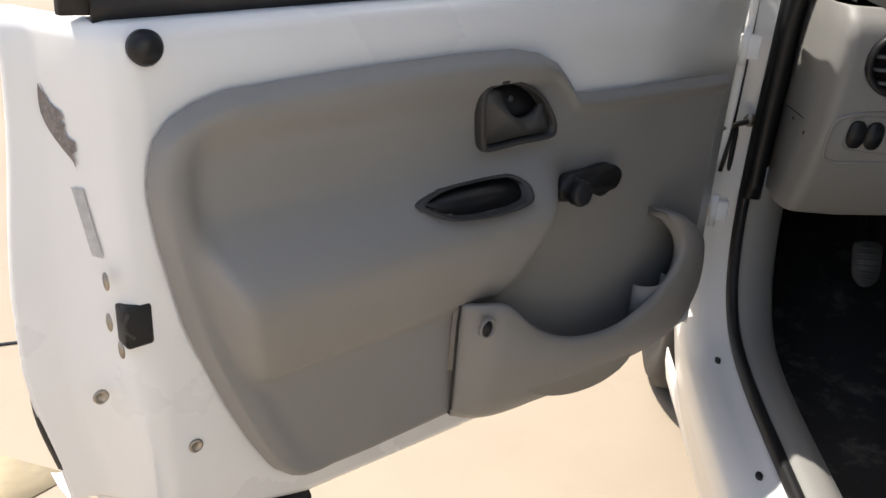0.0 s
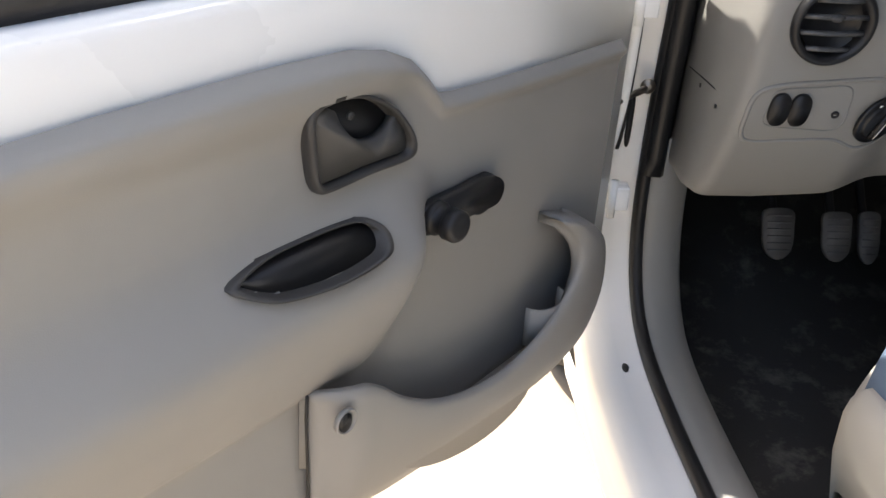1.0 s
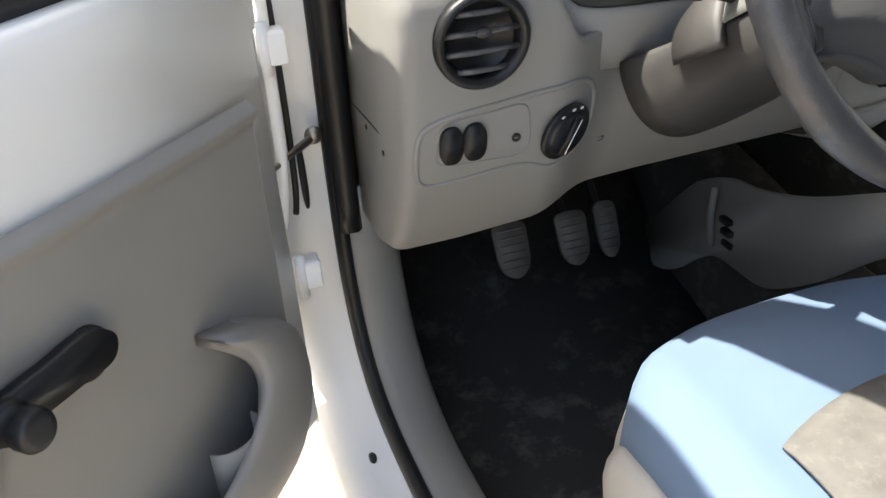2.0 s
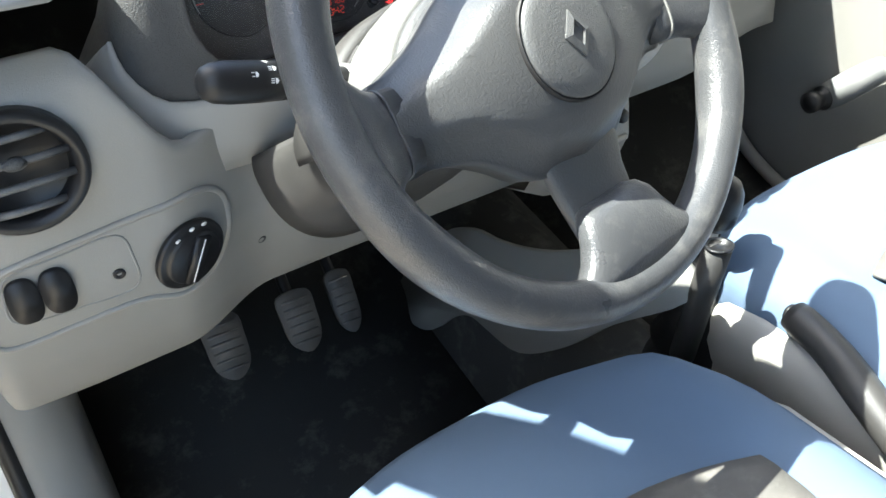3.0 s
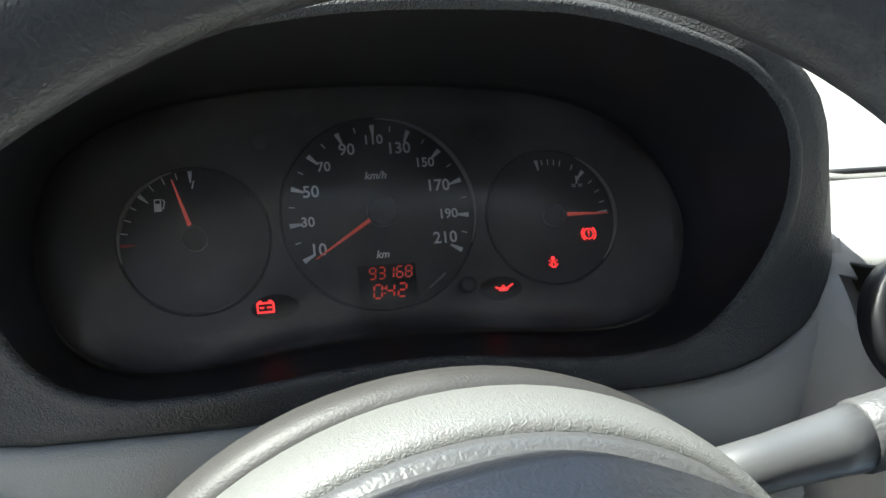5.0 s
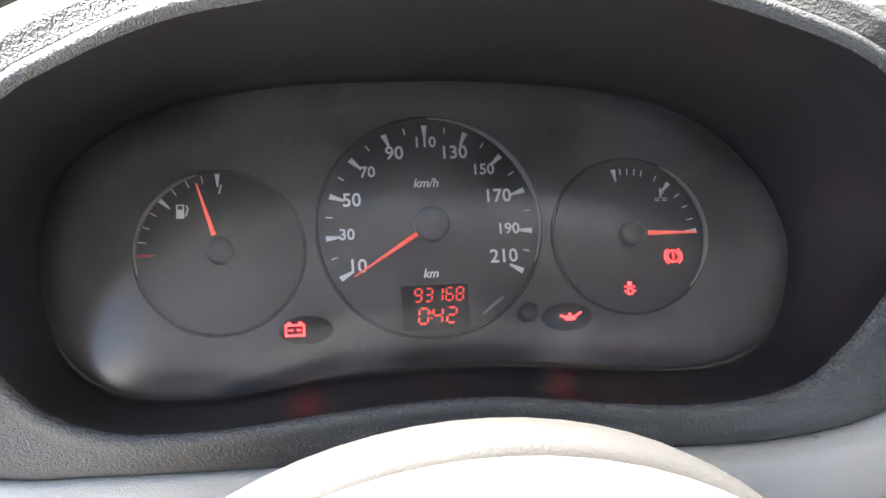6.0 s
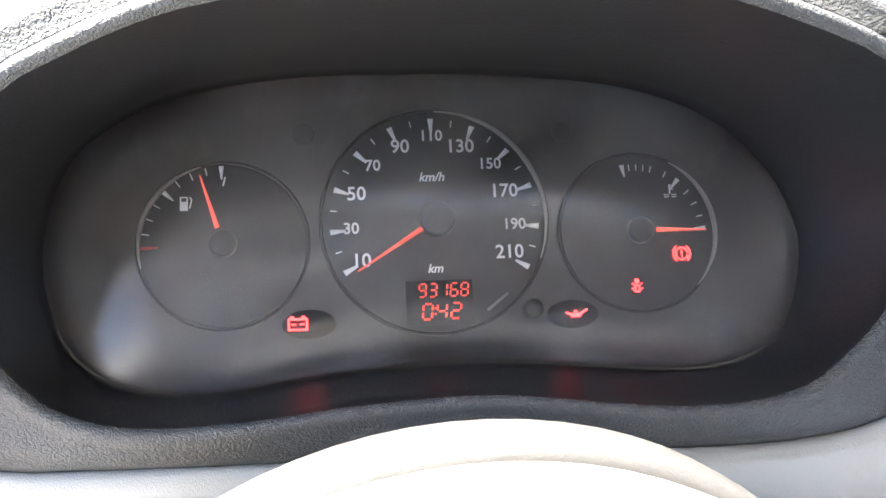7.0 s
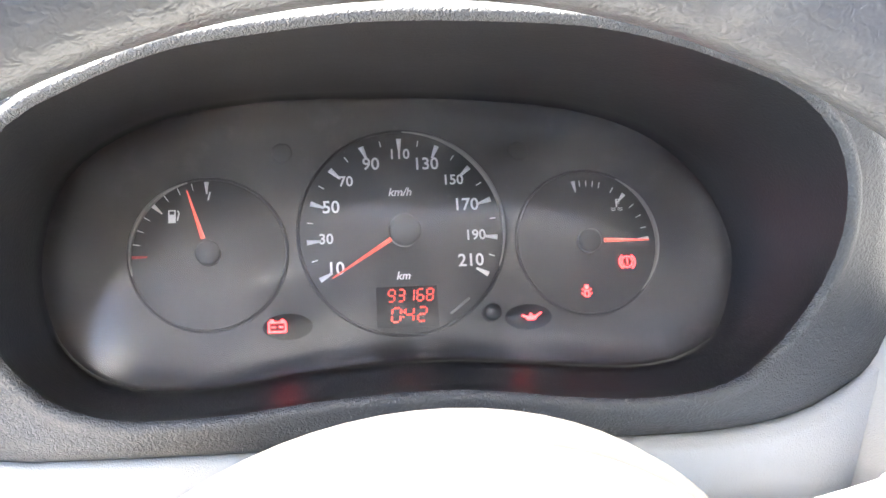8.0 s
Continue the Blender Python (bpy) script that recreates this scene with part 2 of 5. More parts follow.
# ---- ground ----
bm = bmesh.new()
bmesh.ops.create_grid(bm, x_segments=2, y_segments=2, size=400)
ground = tagged(finish("ground", bm, GROUNDMAT, smooth=False), "pale sunlit concrete yard with joints and stains", "ground", kind="structure")
for a, b, w in (((-6.0, -0.62), (0.0, 2.45), 0.006), ((-5.2, 4.6), (-0.6, -2.2), 0.005)):
    d = (Vector((*b, 0)) - Vector((*a, 0))).normalized()
    s = Vector((-d.y, d.x, 0)) * w
    rows = [[Vector((*a, 0.003)) - s, Vector((*a, 0.003)) + s], [Vector((*b, 0.003)) - s, Vector((*b, 0.003)) + s]]
    part("joint", grid(rows), RUBBER, ground, "dark joint line in the concrete", thick=0.002)
part("paint_stripe", prism([(-1.50, 1.02), (-1.36, 1.24), (-1.13, 1.20), (-1.25, 0.98)], 0.004, plain), PALEPAINT, ground, "worn yellow paint stripe")

# ---- van body ----
van = thing("van_body", pose(0, 0, 0), "white panel van body with an open driver's doorway", "van")
CX = 0.835                                   # the van's middle


def mirrored(points):
    return [(2 * CX - x, y, z) for x, y, z in points]


# sill and hinge pillar of the doorway: one pressed sheet, swept along the opening's edge
DOORWAY = [(0.0, -0.05, 0.455), (0.0, 0.4, 0.455), (0.0, 0.85, 0.455), (0.0, 1.08, 0.458), (0.0, 1.21, 0.478), (0.0, 1.285, 0.53), (0.0, 1.325, 0.62),
           (0.0, 1.335, 0.75), (0.0, 1.325, 0.92), (0.0, 1.30, 1.08), (0.0, 1.20, 1.20), (0.0, 1.02, 1.40), (0.0, 0.84, 1.58)]
PATHLINE = curve(DOORWAY, 60)


def frame_sheet(section):
    """Sweeps a section [(x, out)] along the doorway: out is the distance away from the opening's middle."""
    rows = []
    for i, p in enumerate(PATHLINE):
        d = (PATHLINE[min(i + 1, 59)] - PATHLINE[max(i - 1, 0)]).normalized()
        o = Vector((0, d.z, -d.y))
        dx = 0.11 * smooth_step(1.05, 1.6, p.z) - 0.055 * (max(p.y, 1.30 if p.z > 0.7 else -1) - 0.885)
        rise = 1.1 * smooth_step(0.95, 1.15, p.z)
        rows.append([p + Vector((x + dx, 0, 0)) + o * (w + rise * max(0.0, 0.165 - x)) for x, w in section])
    return rows


part("door_frame", grid(frame_sheet([(0.084, 0.13), (0.077, 0.06), (0.078, 0.036), (0.083, 0.026), (0.095, 0.019), (0.108, 0.0145), (0.12, 0.0135), (0.148, 0.012), (0.160, 0.004), (0.168, -0.004), (0.176, -0.004)])), WHITE, van,
     "white painted steel sill and door pillar", thick=0.003)
part("door_seal", grid(frame_sheet([(0.160 + 0.011 * math.cos(a), -0.003 + 0.012 * math.sin(a)) for a in (2 * math.pi * k / 12 for k in range(12))]), True), BLACK, van, "black rubber door seal")
part("inner_trim", grid([r for r in frame_sheet([(0.166, -0.006), (0.172, -0.0115), (0.184, -0.014), (0.204, -0.010), (0.228, 0.004), (0.238, 0.03), (0.241, 0.09)])[0:36]]), DASH, van, "pale grey plastic sill trim", thick=0.003)
part("pillar_seal_cover", grid([r for r in frame_sheet([(0.156, -0.012), (0.164, -0.021), (0.178, -0.021), (0.186, -0.012), (0.187, 0.01)])[33:]]), BLACK, van, "wide black seal along the windscreen pillar", thick=0.003)
for x, y, z in ((0.110, 1.177, 0.4460), (0.126, 0.879, 0.4435)):
    part("drain_hole", prism(ellipse(x, y, 0.0050, 0.0085, 16), 0.014 if y > 1 else 0.004, lambda u, v, n, z=z: Vector((u, v, z + n))), RUBBER, van, "black rubber plug in the sill")
# outer side of the sill and the wing in front of the door
part("rocker_panel", grid([[(x - 0.055 * (y - 0.885), y, z) for x, z in ((0.087, 0.36), (0.088, 0.33), (0.096, 0.29), (0.115, 0.24), (0.2, 0.2))] for y in (-0.4, 0.2, 0.8, 1.2, 1.38)]), WHITE, van, thick=0.003)
# rear corner raised and extended to keep sun off the dash end and sill
part("front_wing", grid([[(0.045 + dx, y, z) for y, z in row] for dx, row in ((-0.010, [(1.264, 0.58), (1.264, 0.68), (1.264, 0.82), (1.258, 1.20)]), (-0.020, [(1.345, 0.58), (1.365, 0.66), (1.375, 0.82), (1.335, 1.245)]), (-0.02, [(1.375, 0.58), (1.40, 0.67), (1.42, 0.82), (1.41, 1.20)]), (-0.03, [(1.48, 0.56), (1.55, 0.70), (1.62, 0.85), (1.66, 1.04)]), (-0.02, [(1.80, 0.66), (1.85, 0.75), (1.9, 0.88), (1.95, 1.02)]), (0.0, [(2.3, 0.5), (2.3, 0.7), (2.3, 0.85), (2.3, 0.95)]))]), WHITE, van, thick=0.003)
part("bonnet", grid([[(x, y, z) for y, z in ((1.62, 1.058), (1.75, 1.055), (2.0, 1.0), (2.35, 0.88), (2.5, 0.6))] for x in (0.03, 0.4, 0.835, 1.27, 1.64)]), WHITE, van, thick=0.003)
# pillars, roof and sides
part("roof", grid([[(x, y, 1.69 + 0.03 * math.sin(math.pi * (x - 0.24) / 1.19)) for x in (0.24, 0.35, 0.6, 0.835, 1.07, 1.32, 1.43)] for y in (0.76, 0.6, 0.2, -0.6, -1.4, -2.2)]), WHITE, van, thick=0.02)
part("headliner", grid([[(x, y, 1.665 + 0.03 * math.sin(math.pi * (x - 0.24) / 1.19)) for x in (0.24, 0.35, 0.6, 0.835, 1.07, 1.32, 1.43)] for y in (0.75, 0.2, -0.7)]), HEADLINER, van, "grey cloth roof lining", thick=0.01)
part("underbody", box(0.16, -0.6, 0.22, 1.51, 2.3, 0.26), BLACK, van, "black underside")
for side in (0, 1):
    f = mirrored if side else list
    part("windscreen_pillar", tube(curve(f([(0.10, 1.58, 1.02), (0.15, 1.22, 1.27), (0.20, 0.93, 1.52), (0.25, 0.72, 1.68)]), 14), [0.045] * 14, 12, flat=0.7), WHITE, van)
    part("middle_pillar", tube(f([(0.10, 0.04, 0.44), (0.09, 0.04, 1.0), (0.15, 0.02, 1.4), (0.24, 0.0, 1.69)]), [0.07] * 4, 10), WHITE, van)
    part("roof_rail", tube(f([(0.25, 0.74, 1.68), (0.24, 0.2, 1.70), (0.24, -2.2, 1.69)]), 0.03, 10), WHITE, van)
    part("rear_side", grid([[p for p in f([(0.06, y, 0.3), (0.05, y, 1.0), (0.15, y, 1.4), (0.24, y, 1.69)])] for y in (0.0, -1.0, -2.2)]), WHITE, van, thick=0.01)
part("rear_wall", grid([[(0.06, -0.75, 0.3), (0.24, -0.75, 1.69)], [(1.61, -0.75, 0.3), (1.43, -0.75, 1.69)]]), DASHDARK, van, "grey bulkhead behind the seats", thick=0.01)
wind = part("windscreen", grid([[(CX + w * u, y + 0.05 * (1 - u * u), z) for u in (-1, -0.6, -0.2, 0.2, 0.6, 1)] for w, y, z in ((0.70, 1.62, 1.07), (0.66, 1.2, 1.36), (0.58, 0.78, 1.67))]), GLASS, van, "clear windscreen glass")
wind.visible_shadow = False
part("firewall", box(0.22, 1.72, 0.25, 1.45, 1.74, 1.05), FLOORMAT, van, "black carpeted firewall")
part("floor_pan", grid([[(x, y, z) for x in (0.20, 0.5, 0.72)] for y, z in ((-0.7, 0.37), (0.6, 0.37), (1.35, 0.375), (1.50, 0.42), (1.73, 0.62))]), FLOORMAT, van, "dusty black rubber floor", thick=0.01)
part("floor_pan", grid([[(x, y, z) for x in (0.96, 1.2, 1.47)] for y, z in ((-0.7, 0.37), (0.6, 0.37), (1.35, 0.375), (1.50, 0.42), (1.73, 0.62))]), FLOORMAT, van, "black floor on the passenger's side", thick=0.01)
part("tunnel", grid([[(x, y, z + dz) for x, z in ((0.71, 0.36), (0.74, 0.46), (0.78, 0.49), (0.89, 0.49), (0.93, 0.46), (0.96, 0.36))] for y, dz in ((-0.7, 0.0), (0.9, 0.0), (1.3, 0.03), (1.73, 0.12))]), FLOORMAT, van, "black carpeted tunnel")

# front wheel
def on_wheel(u, v, n):
    return Vector((0.120 + n, 1.89 + u, 0.295 + v))


road_wheel = thing("road_wheel", pose(0, 0, 0), "road wheel with a black tyre and steel rim", "wheel", "road wheels")
part("tyre", lathe([(0.19, 0.0), (0.22, -0.02), (0.27, -0.022), (0.292, -0.005), (0.296, 0.03), (0.296, 0.13), (0.28, 0.17), (0.2, 0.17)], on_wheel, 48), RUBBER, road_wheel)
part("rim", lathe([(0.02, 0.0), (0.10, 0.012), (0.15, 0.02), (0.185, 0.002), (0.195, 0.002)], on_wheel, 36), STEEL, road_wheel)

copy_thing(road_wheel, Matrix.Translation((0, -2.6, 0)))
for dy in (0.0, -2.6):
    copy_thing(road_wheel, Matrix.Translation((2 * CX, 2 * 1.89 + dy, 0)) @ Matrix.Rotation(math.pi, 4, "Z"))
part("far_wing", grid([[(1.66, y, z) for y, z in row] for row in ([(1.35, 0.3), (1.36, 0.6), (1.37, 0.85), (1.36, 1.05)], [(1.55, 0.55), (1.58, 0.68), (1.6, 0.85), (1.62, 1.05)], [(2.15, 0.55), (2.13, 0.68), (2.1, 0.85), (2.0, 1.02)], [(2.4, 0.3), (2.42, 0.5), (2.42, 0.7), (2.38, 0.86)])]), WHITE, van, thick=0.003)
part("far_door_skin", grid([[(x, y, z) for x, z in ((1.62, 0.3), (1.665, 0.5), (1.67, 0.8), (1.64, 1.09))] for y in (0.02, 0.5, 1.0, 1.35)]), WHITE, van, "outer steel of the far door", thick=0.003)
part("front_bumper", grid([[(CX + 0.82 * u, 2.52 - 0.12 * u * u, z) for u in (-1, -0.6, -0.2, 0.2, 0.6, 1)] for z in (0.25, 0.4, 0.55, 0.62)]), HOODMAT, van, "dark grey plastic bumper", thick=0.02)

# ---- driver's door: x runs from the hinge to the latch, y into the cabin, z up ----
DOOR = Matrix(((-0.671, 0.742, 0, 0.028), (-0.742, -0.671, 0, 1.185), (0, 0, 1, 0), (0, 0, 0, 1)))
door = thing("front_door", DOOR, "open white van door with a grey plastic inner panel", "door")
TOP = [(-0.02, 0.951), (0.20, 0.957), (0.320, 0.963), (0.335, 0.966), (0.355, 0.988), (0.376, 1.007), (0.413, 1.024), (0.458, 1.033), (0.55, 1.036), (0.70, 1.035), (0.83, 1.031), (0.862, 1.023), (0.885, 1.012), (0.902, 0.994), (0.910, 0.968), (0.912, 0.950)]
LOW = [(-0.02, 0.62), (0.05, 0.56), (0.25, 0.555), (0.481, 0.548), (0.664, 0.548), (0.731, 0.552), (0.763, 0.558), (0.793, 0.584), (0.82, 0.632), (0.845, 0.687), (0.884, 0.79), (0.897, 0.85), (0.907, 0.90), (0.912, 0.940)]


LEFT = sorted([(z, x) for x, z in LOW if x > 0.75] + [(z, x) for x, z in TOP if x > 0.83])


def inside(outline, x, y):
    """Whether (x, y) lies inside a closed outline."""
    hit, k = False, len(outline)
    for i in range(k):
        p, q = outline[i], outline[i - 1]
        if (p[1] > y) != (q[1] > y) and x < (q[0] - p[0]) * (y - p[1]) / (q[1] - p[1]) + p[0]:
            hit = not hit
    return hit


HANDLE = curve([(0.506, 0.922, 0), (0.511, 0.955, 0), (0.511, 0.988, 0), (0.496, 0.999, 0), (0.456, 0.997, 0), (0.416, 0.978, 0), (0.388, 0.948, 0), (0.379, 0.925, 0), (0.391, 0.916, 0), (0.440, 0.917, 0), (0.490, 0.916, 0)], 44, True)
hc = Vector((0.447, 0.955, 0))
CUP = curve([(0.612, 0.879, 0), (0.575, 0.886, 0), (0.53, 0.887, 0), (0.490, 0.886, 0), (0.464, 0.883, 0), (0.449, 0.873, 0), (0.456, 0.861, 0), (0.478, 0.857, 0), (0.52, 0.856, 0), (0.56, 0.859, 0), (0.585, 0.863, 0), (0.605, 0.871, 0)], 48, True)
cc = Vector((0.525, 0.872, 0))
HOLES = [[(c.x + 0.97 * (p.x - c.x), c.y + 0.97 * (p.y - c.y)) for p in o] for o, c in ((HANDLE, hc), (CUP, cc))]


def trim_height(s, z):
    """How far the door's inner panel stands off the steel."""
    hi, lo = lerp(TOP, s), lerp(LOW, s)
    bulge = smooth_step(0.335, 0.42, s - 0.085 * smooth_step(0.88, 0.62, z))
    rim = 0.021
    rest = [(0.54, 0.014), (0.716, 0.016), (0.724, 0.029), (0.775, 0.050), (0.815, 0.062), (0.832, 0.064), (0.845, 0.060), (0.862, 0.044), (0.885, 0.020), (0.905, 0.007), (0.93, 0.003), (0.962, 0.002), (0.978, 0.006), (0.998, 0.017), (1.008, rim), (1.022, rim), (1.036, rim - 0.004)]
    n = lerp(rest, z)
    ds = lerp(LEFT, z) - s
    w = smooth_step(0.026, 0.052, ds)
    n = rim * (1 - w) + n * w
    edge = min(hi - z, z - lo, 1.2 * ds)
    flat = 0.004 + 0.009 * smooth_step(0.028, 0.012, hi - z)
    n = flat * (1 - bulge) + n * bulge
    n = n * smooth_step(-0.002, 0.013, edge) + 0.001
    return n


cols = [-0.01 + 0.025 * i for i in range(14)] + [0.335 + 0.006 * i for i in range(49)] + [0.635 + 0.02 * i for i in range(6)] + [0.75 + 0.008 * i for i in range(18)] + [0.893, 0.898, 0.902, 0.906, 0.909, 0.9118]
rows = []
for s in cols:
    hi, lo = lerp(TOP, s), lerp(LOW, s)
    row = []
    for k in range(97):
        z = lo + (hi - lo) * (0.5 - 0.5 * math.cos(math.pi * k / 96)) * 0.35 + (hi - lo) * 0.65 * k / 96
        x = s
        if s < 0.05:
            x = s - 0.006 * (z - 0.95) / 0.3
        row.append((x, trim_height(s, z), z))
    rows.append(row)
bm = grid(rows)
for f in bm.faces:
    f.smooth = True
for k in range(2):
    bmesh.ops.smooth_vert(bm, verts=bm.verts, factor=0.5, use_axis_y=True)
bmesh.ops.delete(bm, geom=[f for f in bm.faces if any(inside(h, f.calc_center_median().x, f.calc_center_median().z) for h in HOLES)], context="FACES")
part("trim_panel", bm, TRIM, door, "grey moulded door panel with an armrest ledge")

def on_trim(off=0.0, s0=0.0, z0=0.0):
    return lambda u, v, n: Vector((s0 + u, off + n, z0 + v))


# steel of the door
SHELL = [(-0.045, 0.50, 1.092), (0.20, 0.500, 1.094), (0.50, 0.505, 1.097), (0.74, 0.515, 1.097), (0.80, 0.53, 1.097), (0.86, 0.545, 1.097), (0.90, 0.555, 1.097), (0.925, 0.56, 1.097)]
rows = []
for s, lo, hi in SHELL:
    rows.append([(s, -0.075, lo - 0.004), (s, -0.055, lo - 0.012), (s, -0.02, lo - 0.006), (s, -0.008, lo + 0.004)] + [(s, -0.005, lo + 0.012 + (hi - lo - 0.03) * k / 12) for k in range(13)] + [(s, -0.012, hi - 0.004), (s, -0.03, hi)])
for ds, dn in ((0.010, -0.009), (0.018, -0.022), (0.030, -0.045), (0.040, -0.07), (0.046, -0.085), (0.062, -0.092), (0.066, -0.097)):
    rows.append([(s0 + ds - 0.03 * smooth_step(0.75, 0.54, z0) + 0.022 * smooth_step(1.05, 0.80, z0) * smooth_step(0.03, 0.06, ds), n0 + dn, z0) for s0, n0, z0 in rows[7]])
bm = grid(rows)
part("door_shell", bm, WHITE, door, "white painted steel door", thick=0.002)
part("door_skin", grid([[(s, -0.10 - 0.02 * math.sin(math.pi * (z - 0.45) / 0.7), z) for z in (0.45, 0.6, 0.8, 1.0, 1.085)] for s in (-0.06, 0.2, 0.5, 0.8, 0.955)]), WHITE, door, "outer steel of the door", thick=0.003)
part("front_edge", grid([[(-0.045, n, z) for z in (0.50, 0.7, 0.9, 1.092)] for n in (-0.005, -0.05, -0.10)]), WHITE, door, thick=0.002)
part("belt_seal", grid([[(s, n, z + 0.002 * (s > 0.2)) for n, z in ((-0.026, 1.093), (-0.022, 1.108), (-0.030, 1.128), (-0.040, 1.132))] for s in (0.0, 0.3, 0.6, 0.935)]), RUBBER, door, "black rubber belt seal under the window", thick=0.006)
pane = part("window_pane", prism([(0.235, 1.10), (0.93, 1.10), (0.92, 1.40), (0.86, 1.72), (0.40, 1.74), (0.235, 1.62)], 0.004, on_trim(-0.052)), GLASS, door, "clear window glass")
pane.visible_shadow = False
part("mirror_base", prism([(-0.045, 1.095), (0.225, 1.095), (0.225, 1.60), (0.05, 1.37), (-0.02, 1.27)], 0.02, on_trim(-0.058), 0.003), BLACK, door, "black triangle in the window corner")
UPPER = curve([(-0.125, 1.140, 0), (-0.043, 1.256, 0), (0.009, 1.340, 0), (0.148, 1.565, 0), (0.250, 1.712, 0), (0.330, 1.795, 0), (0.45, 1.815, 0), (0.70, 1.80, 0), (0.86, 1.775, 0), (0.925, 1.68, 0), (0.945, 1.40, 0), (0.952, 1.10, 0)], 48)
LOWER = curve([(-0.045, 1.10, 0), (0.010, 1.20, 0), (0.070, 1.30, 0), (0.215, 1.52, 0), (0.310, 1.655, 0), (0.375, 1.722, 0), (0.47, 1.74, 0), (0.69, 1.728, 0), (0.81, 1.705, 0), (0.855, 1.64, 0), (0.875, 1.38, 0), (0.882, 1.10, 0)], 48)
part("window_frame", grid([[(a.x, n - 0.004, a.y), (a.x, n, a.y), (a.x * 0.6 + b.x * 0.4, n + 0.006, a.y * 0.6 + b.y * 0.4), (b.x, n, b.y), (b.x, n - 0.02, b.y)] for a, b in zip(UPPER, LOWER) for n in (-0.040,)]), RUBBER, door, "black window surround", thick=0.012)
part("bottom_seal", tube(curve([(0.738, -0.012, 0.506), (0.765, -0.010, 0.512), (0.80, -0.008, 0.522), (0.86, -0.014, 0.536), (0.90, -0.03, 0.546)], 16), 0.011, 10), RUBBER, door, "black rubber seal along the bottom")
part("rear_seal", tube(curve([(1.0, -0.108, 0.74), (1.0, -0.106, 0.68), (0.985, -0.105, 0.61)], 10), 0.008, 8), RUBBER, door, "black rubber edge strip")


# inner handle: dished escutcheon with a lever


def ring(outline, centre, steps):
    """Rows for a dish: each step is (scale, height)."""
    return [[Vector((centre.x + (p.x - centre.x) * k, n, centre.y + (p.y - centre.y) * k)) for p in outline] for k, n in steps]


handle = part("inner_handle", grid(ring(HANDLE, hc, [(1.015, -0.006), (1.015, 0.012), (0.995, 0.0165), (0.93, 0.0170), (0.895, 0.0150), (0.87, 0.006), (0.85, -0.0022), (0.5, -0.0025), (0.2, -0.0025)]), True, True), COLUMNMAT, door, "dark grey recessed door opener")
SCOOP = [(p.x, p.y) for p in curve([(0.4985, 0.926, 0), (0.5015, 0.955, 0), (0.5010, 0.983, 0), (0.4930, 0.988, 0), (0.4800, 0.9865, 0), (0.4720, 0.972, 0), (0.4570, 0.955, 0), (0.4370, 0.9465, 0), (0.4150, 0.9510, 0), (0.4020, 0.9620, 0), (0.3930, 0.9470, 0), (0.3885, 0.9290, 0), (0.3960, 0.9235, 0), (0.4400, 0.9245, 0), (0.4850, 0.9235, 0)], 64, True)]
part("lever", prism(SCOOP, 0.011, on_trim(-0.001), 0.002), HANDLEMAT, handle, "grey pull lever with a scooped edge")
part("scoop_floor", prism([(p.x * 0.86 + hc.x * 0.14, p.y * 0.86 + hc.y * 0.14) for p in HANDLE], 0.001, on_trim(-0.0015)), BLACK, handle)
part("scoop_screw", lathe([(0.004, 0.0), (0.004, 0.003), (0.001, 0.003)], on_trim(-0.001, 0.452, 0.972), 12), HANDLEMAT, handle)
# pull cup


def cup_rows(steps):
    out = []
    for k, n in steps:
        out.append([Vector((cc.x + (p.x - cc.x) * k, n + 0.0095 + 1.25 * min(max(0.886 - (cc.y + (p.y - cc.y) * k), -0.01), 0.05), cc.y + (p.y - cc.y) * k)) for p in CUP])
    return out


cup = part("pull_cup", grid(cup_rows([(1.055, -0.010), (1.055, 0.012), (1.035, 0.0160), (0.96, 0.0165), (0.93, 0.0140), (0.90, 0.002)]), True), COLUMNMAT, door, "dark grey recessed pull cup")
# the cup's inside is coloured darker than its rim to deepen the shade
part("well", grid(cup_rows([(0.902, 0.004), (0.89, -0.012), (0.86, -0.040), (0.80, -0.055), (0.4, -0.060)]), True, True), BLACK, cup, "well of the cup, blackened for the shade inside")
part("cup_screw", lathe([(0.004, 0.0), (0.004, 0.002), (0.002, 0.003)], on_trim(-0.006, 0.528, 0.866), 12), STEEL, cup)
# window crank
ARM = [(p.x, p.y) for p in curve([(0.376, 0.840, 0), (0.370, 0.855, 0), (0.352, 0.860, 0), (0.310, 0.860, 0), (0.270, 0.861, 0), (0.248, 0.852, 0), (0.241, 0.838, 0), (0.252, 0.823, 0), (0.285, 0.824, 0), (0.345, 0.826, 0), (0.368, 0.828, 0)], 44, True)]
crank = part("window_crank", prism(ARM, 0.013, on_trim(0.010), 0.004), BLACK, door, "black window winder")
part("crank_base", lathe([(0.024, 0.0), (0.024, 0.009), (0.018, 0.012)], on_trim(0.002, 0.262, 0.834), 24), BLACK, crank)
part("knob", lathe([(0.012, 0.0), (0.0180, 0.003), (0.0180, 0.010), (0.0165, 0.0112), (0.0148, 0.0125), (0.0148, 0.0215), (0.0150, 0.022), (0.0172, 0.023), (0.0172, 0.034), (0.0150, 0.0375), (0.010, 0.0385), (0.002, 0.0380)], on_trim(0.020, 0.358, 0.846), 24), BLACK, crank, "black turning knob")
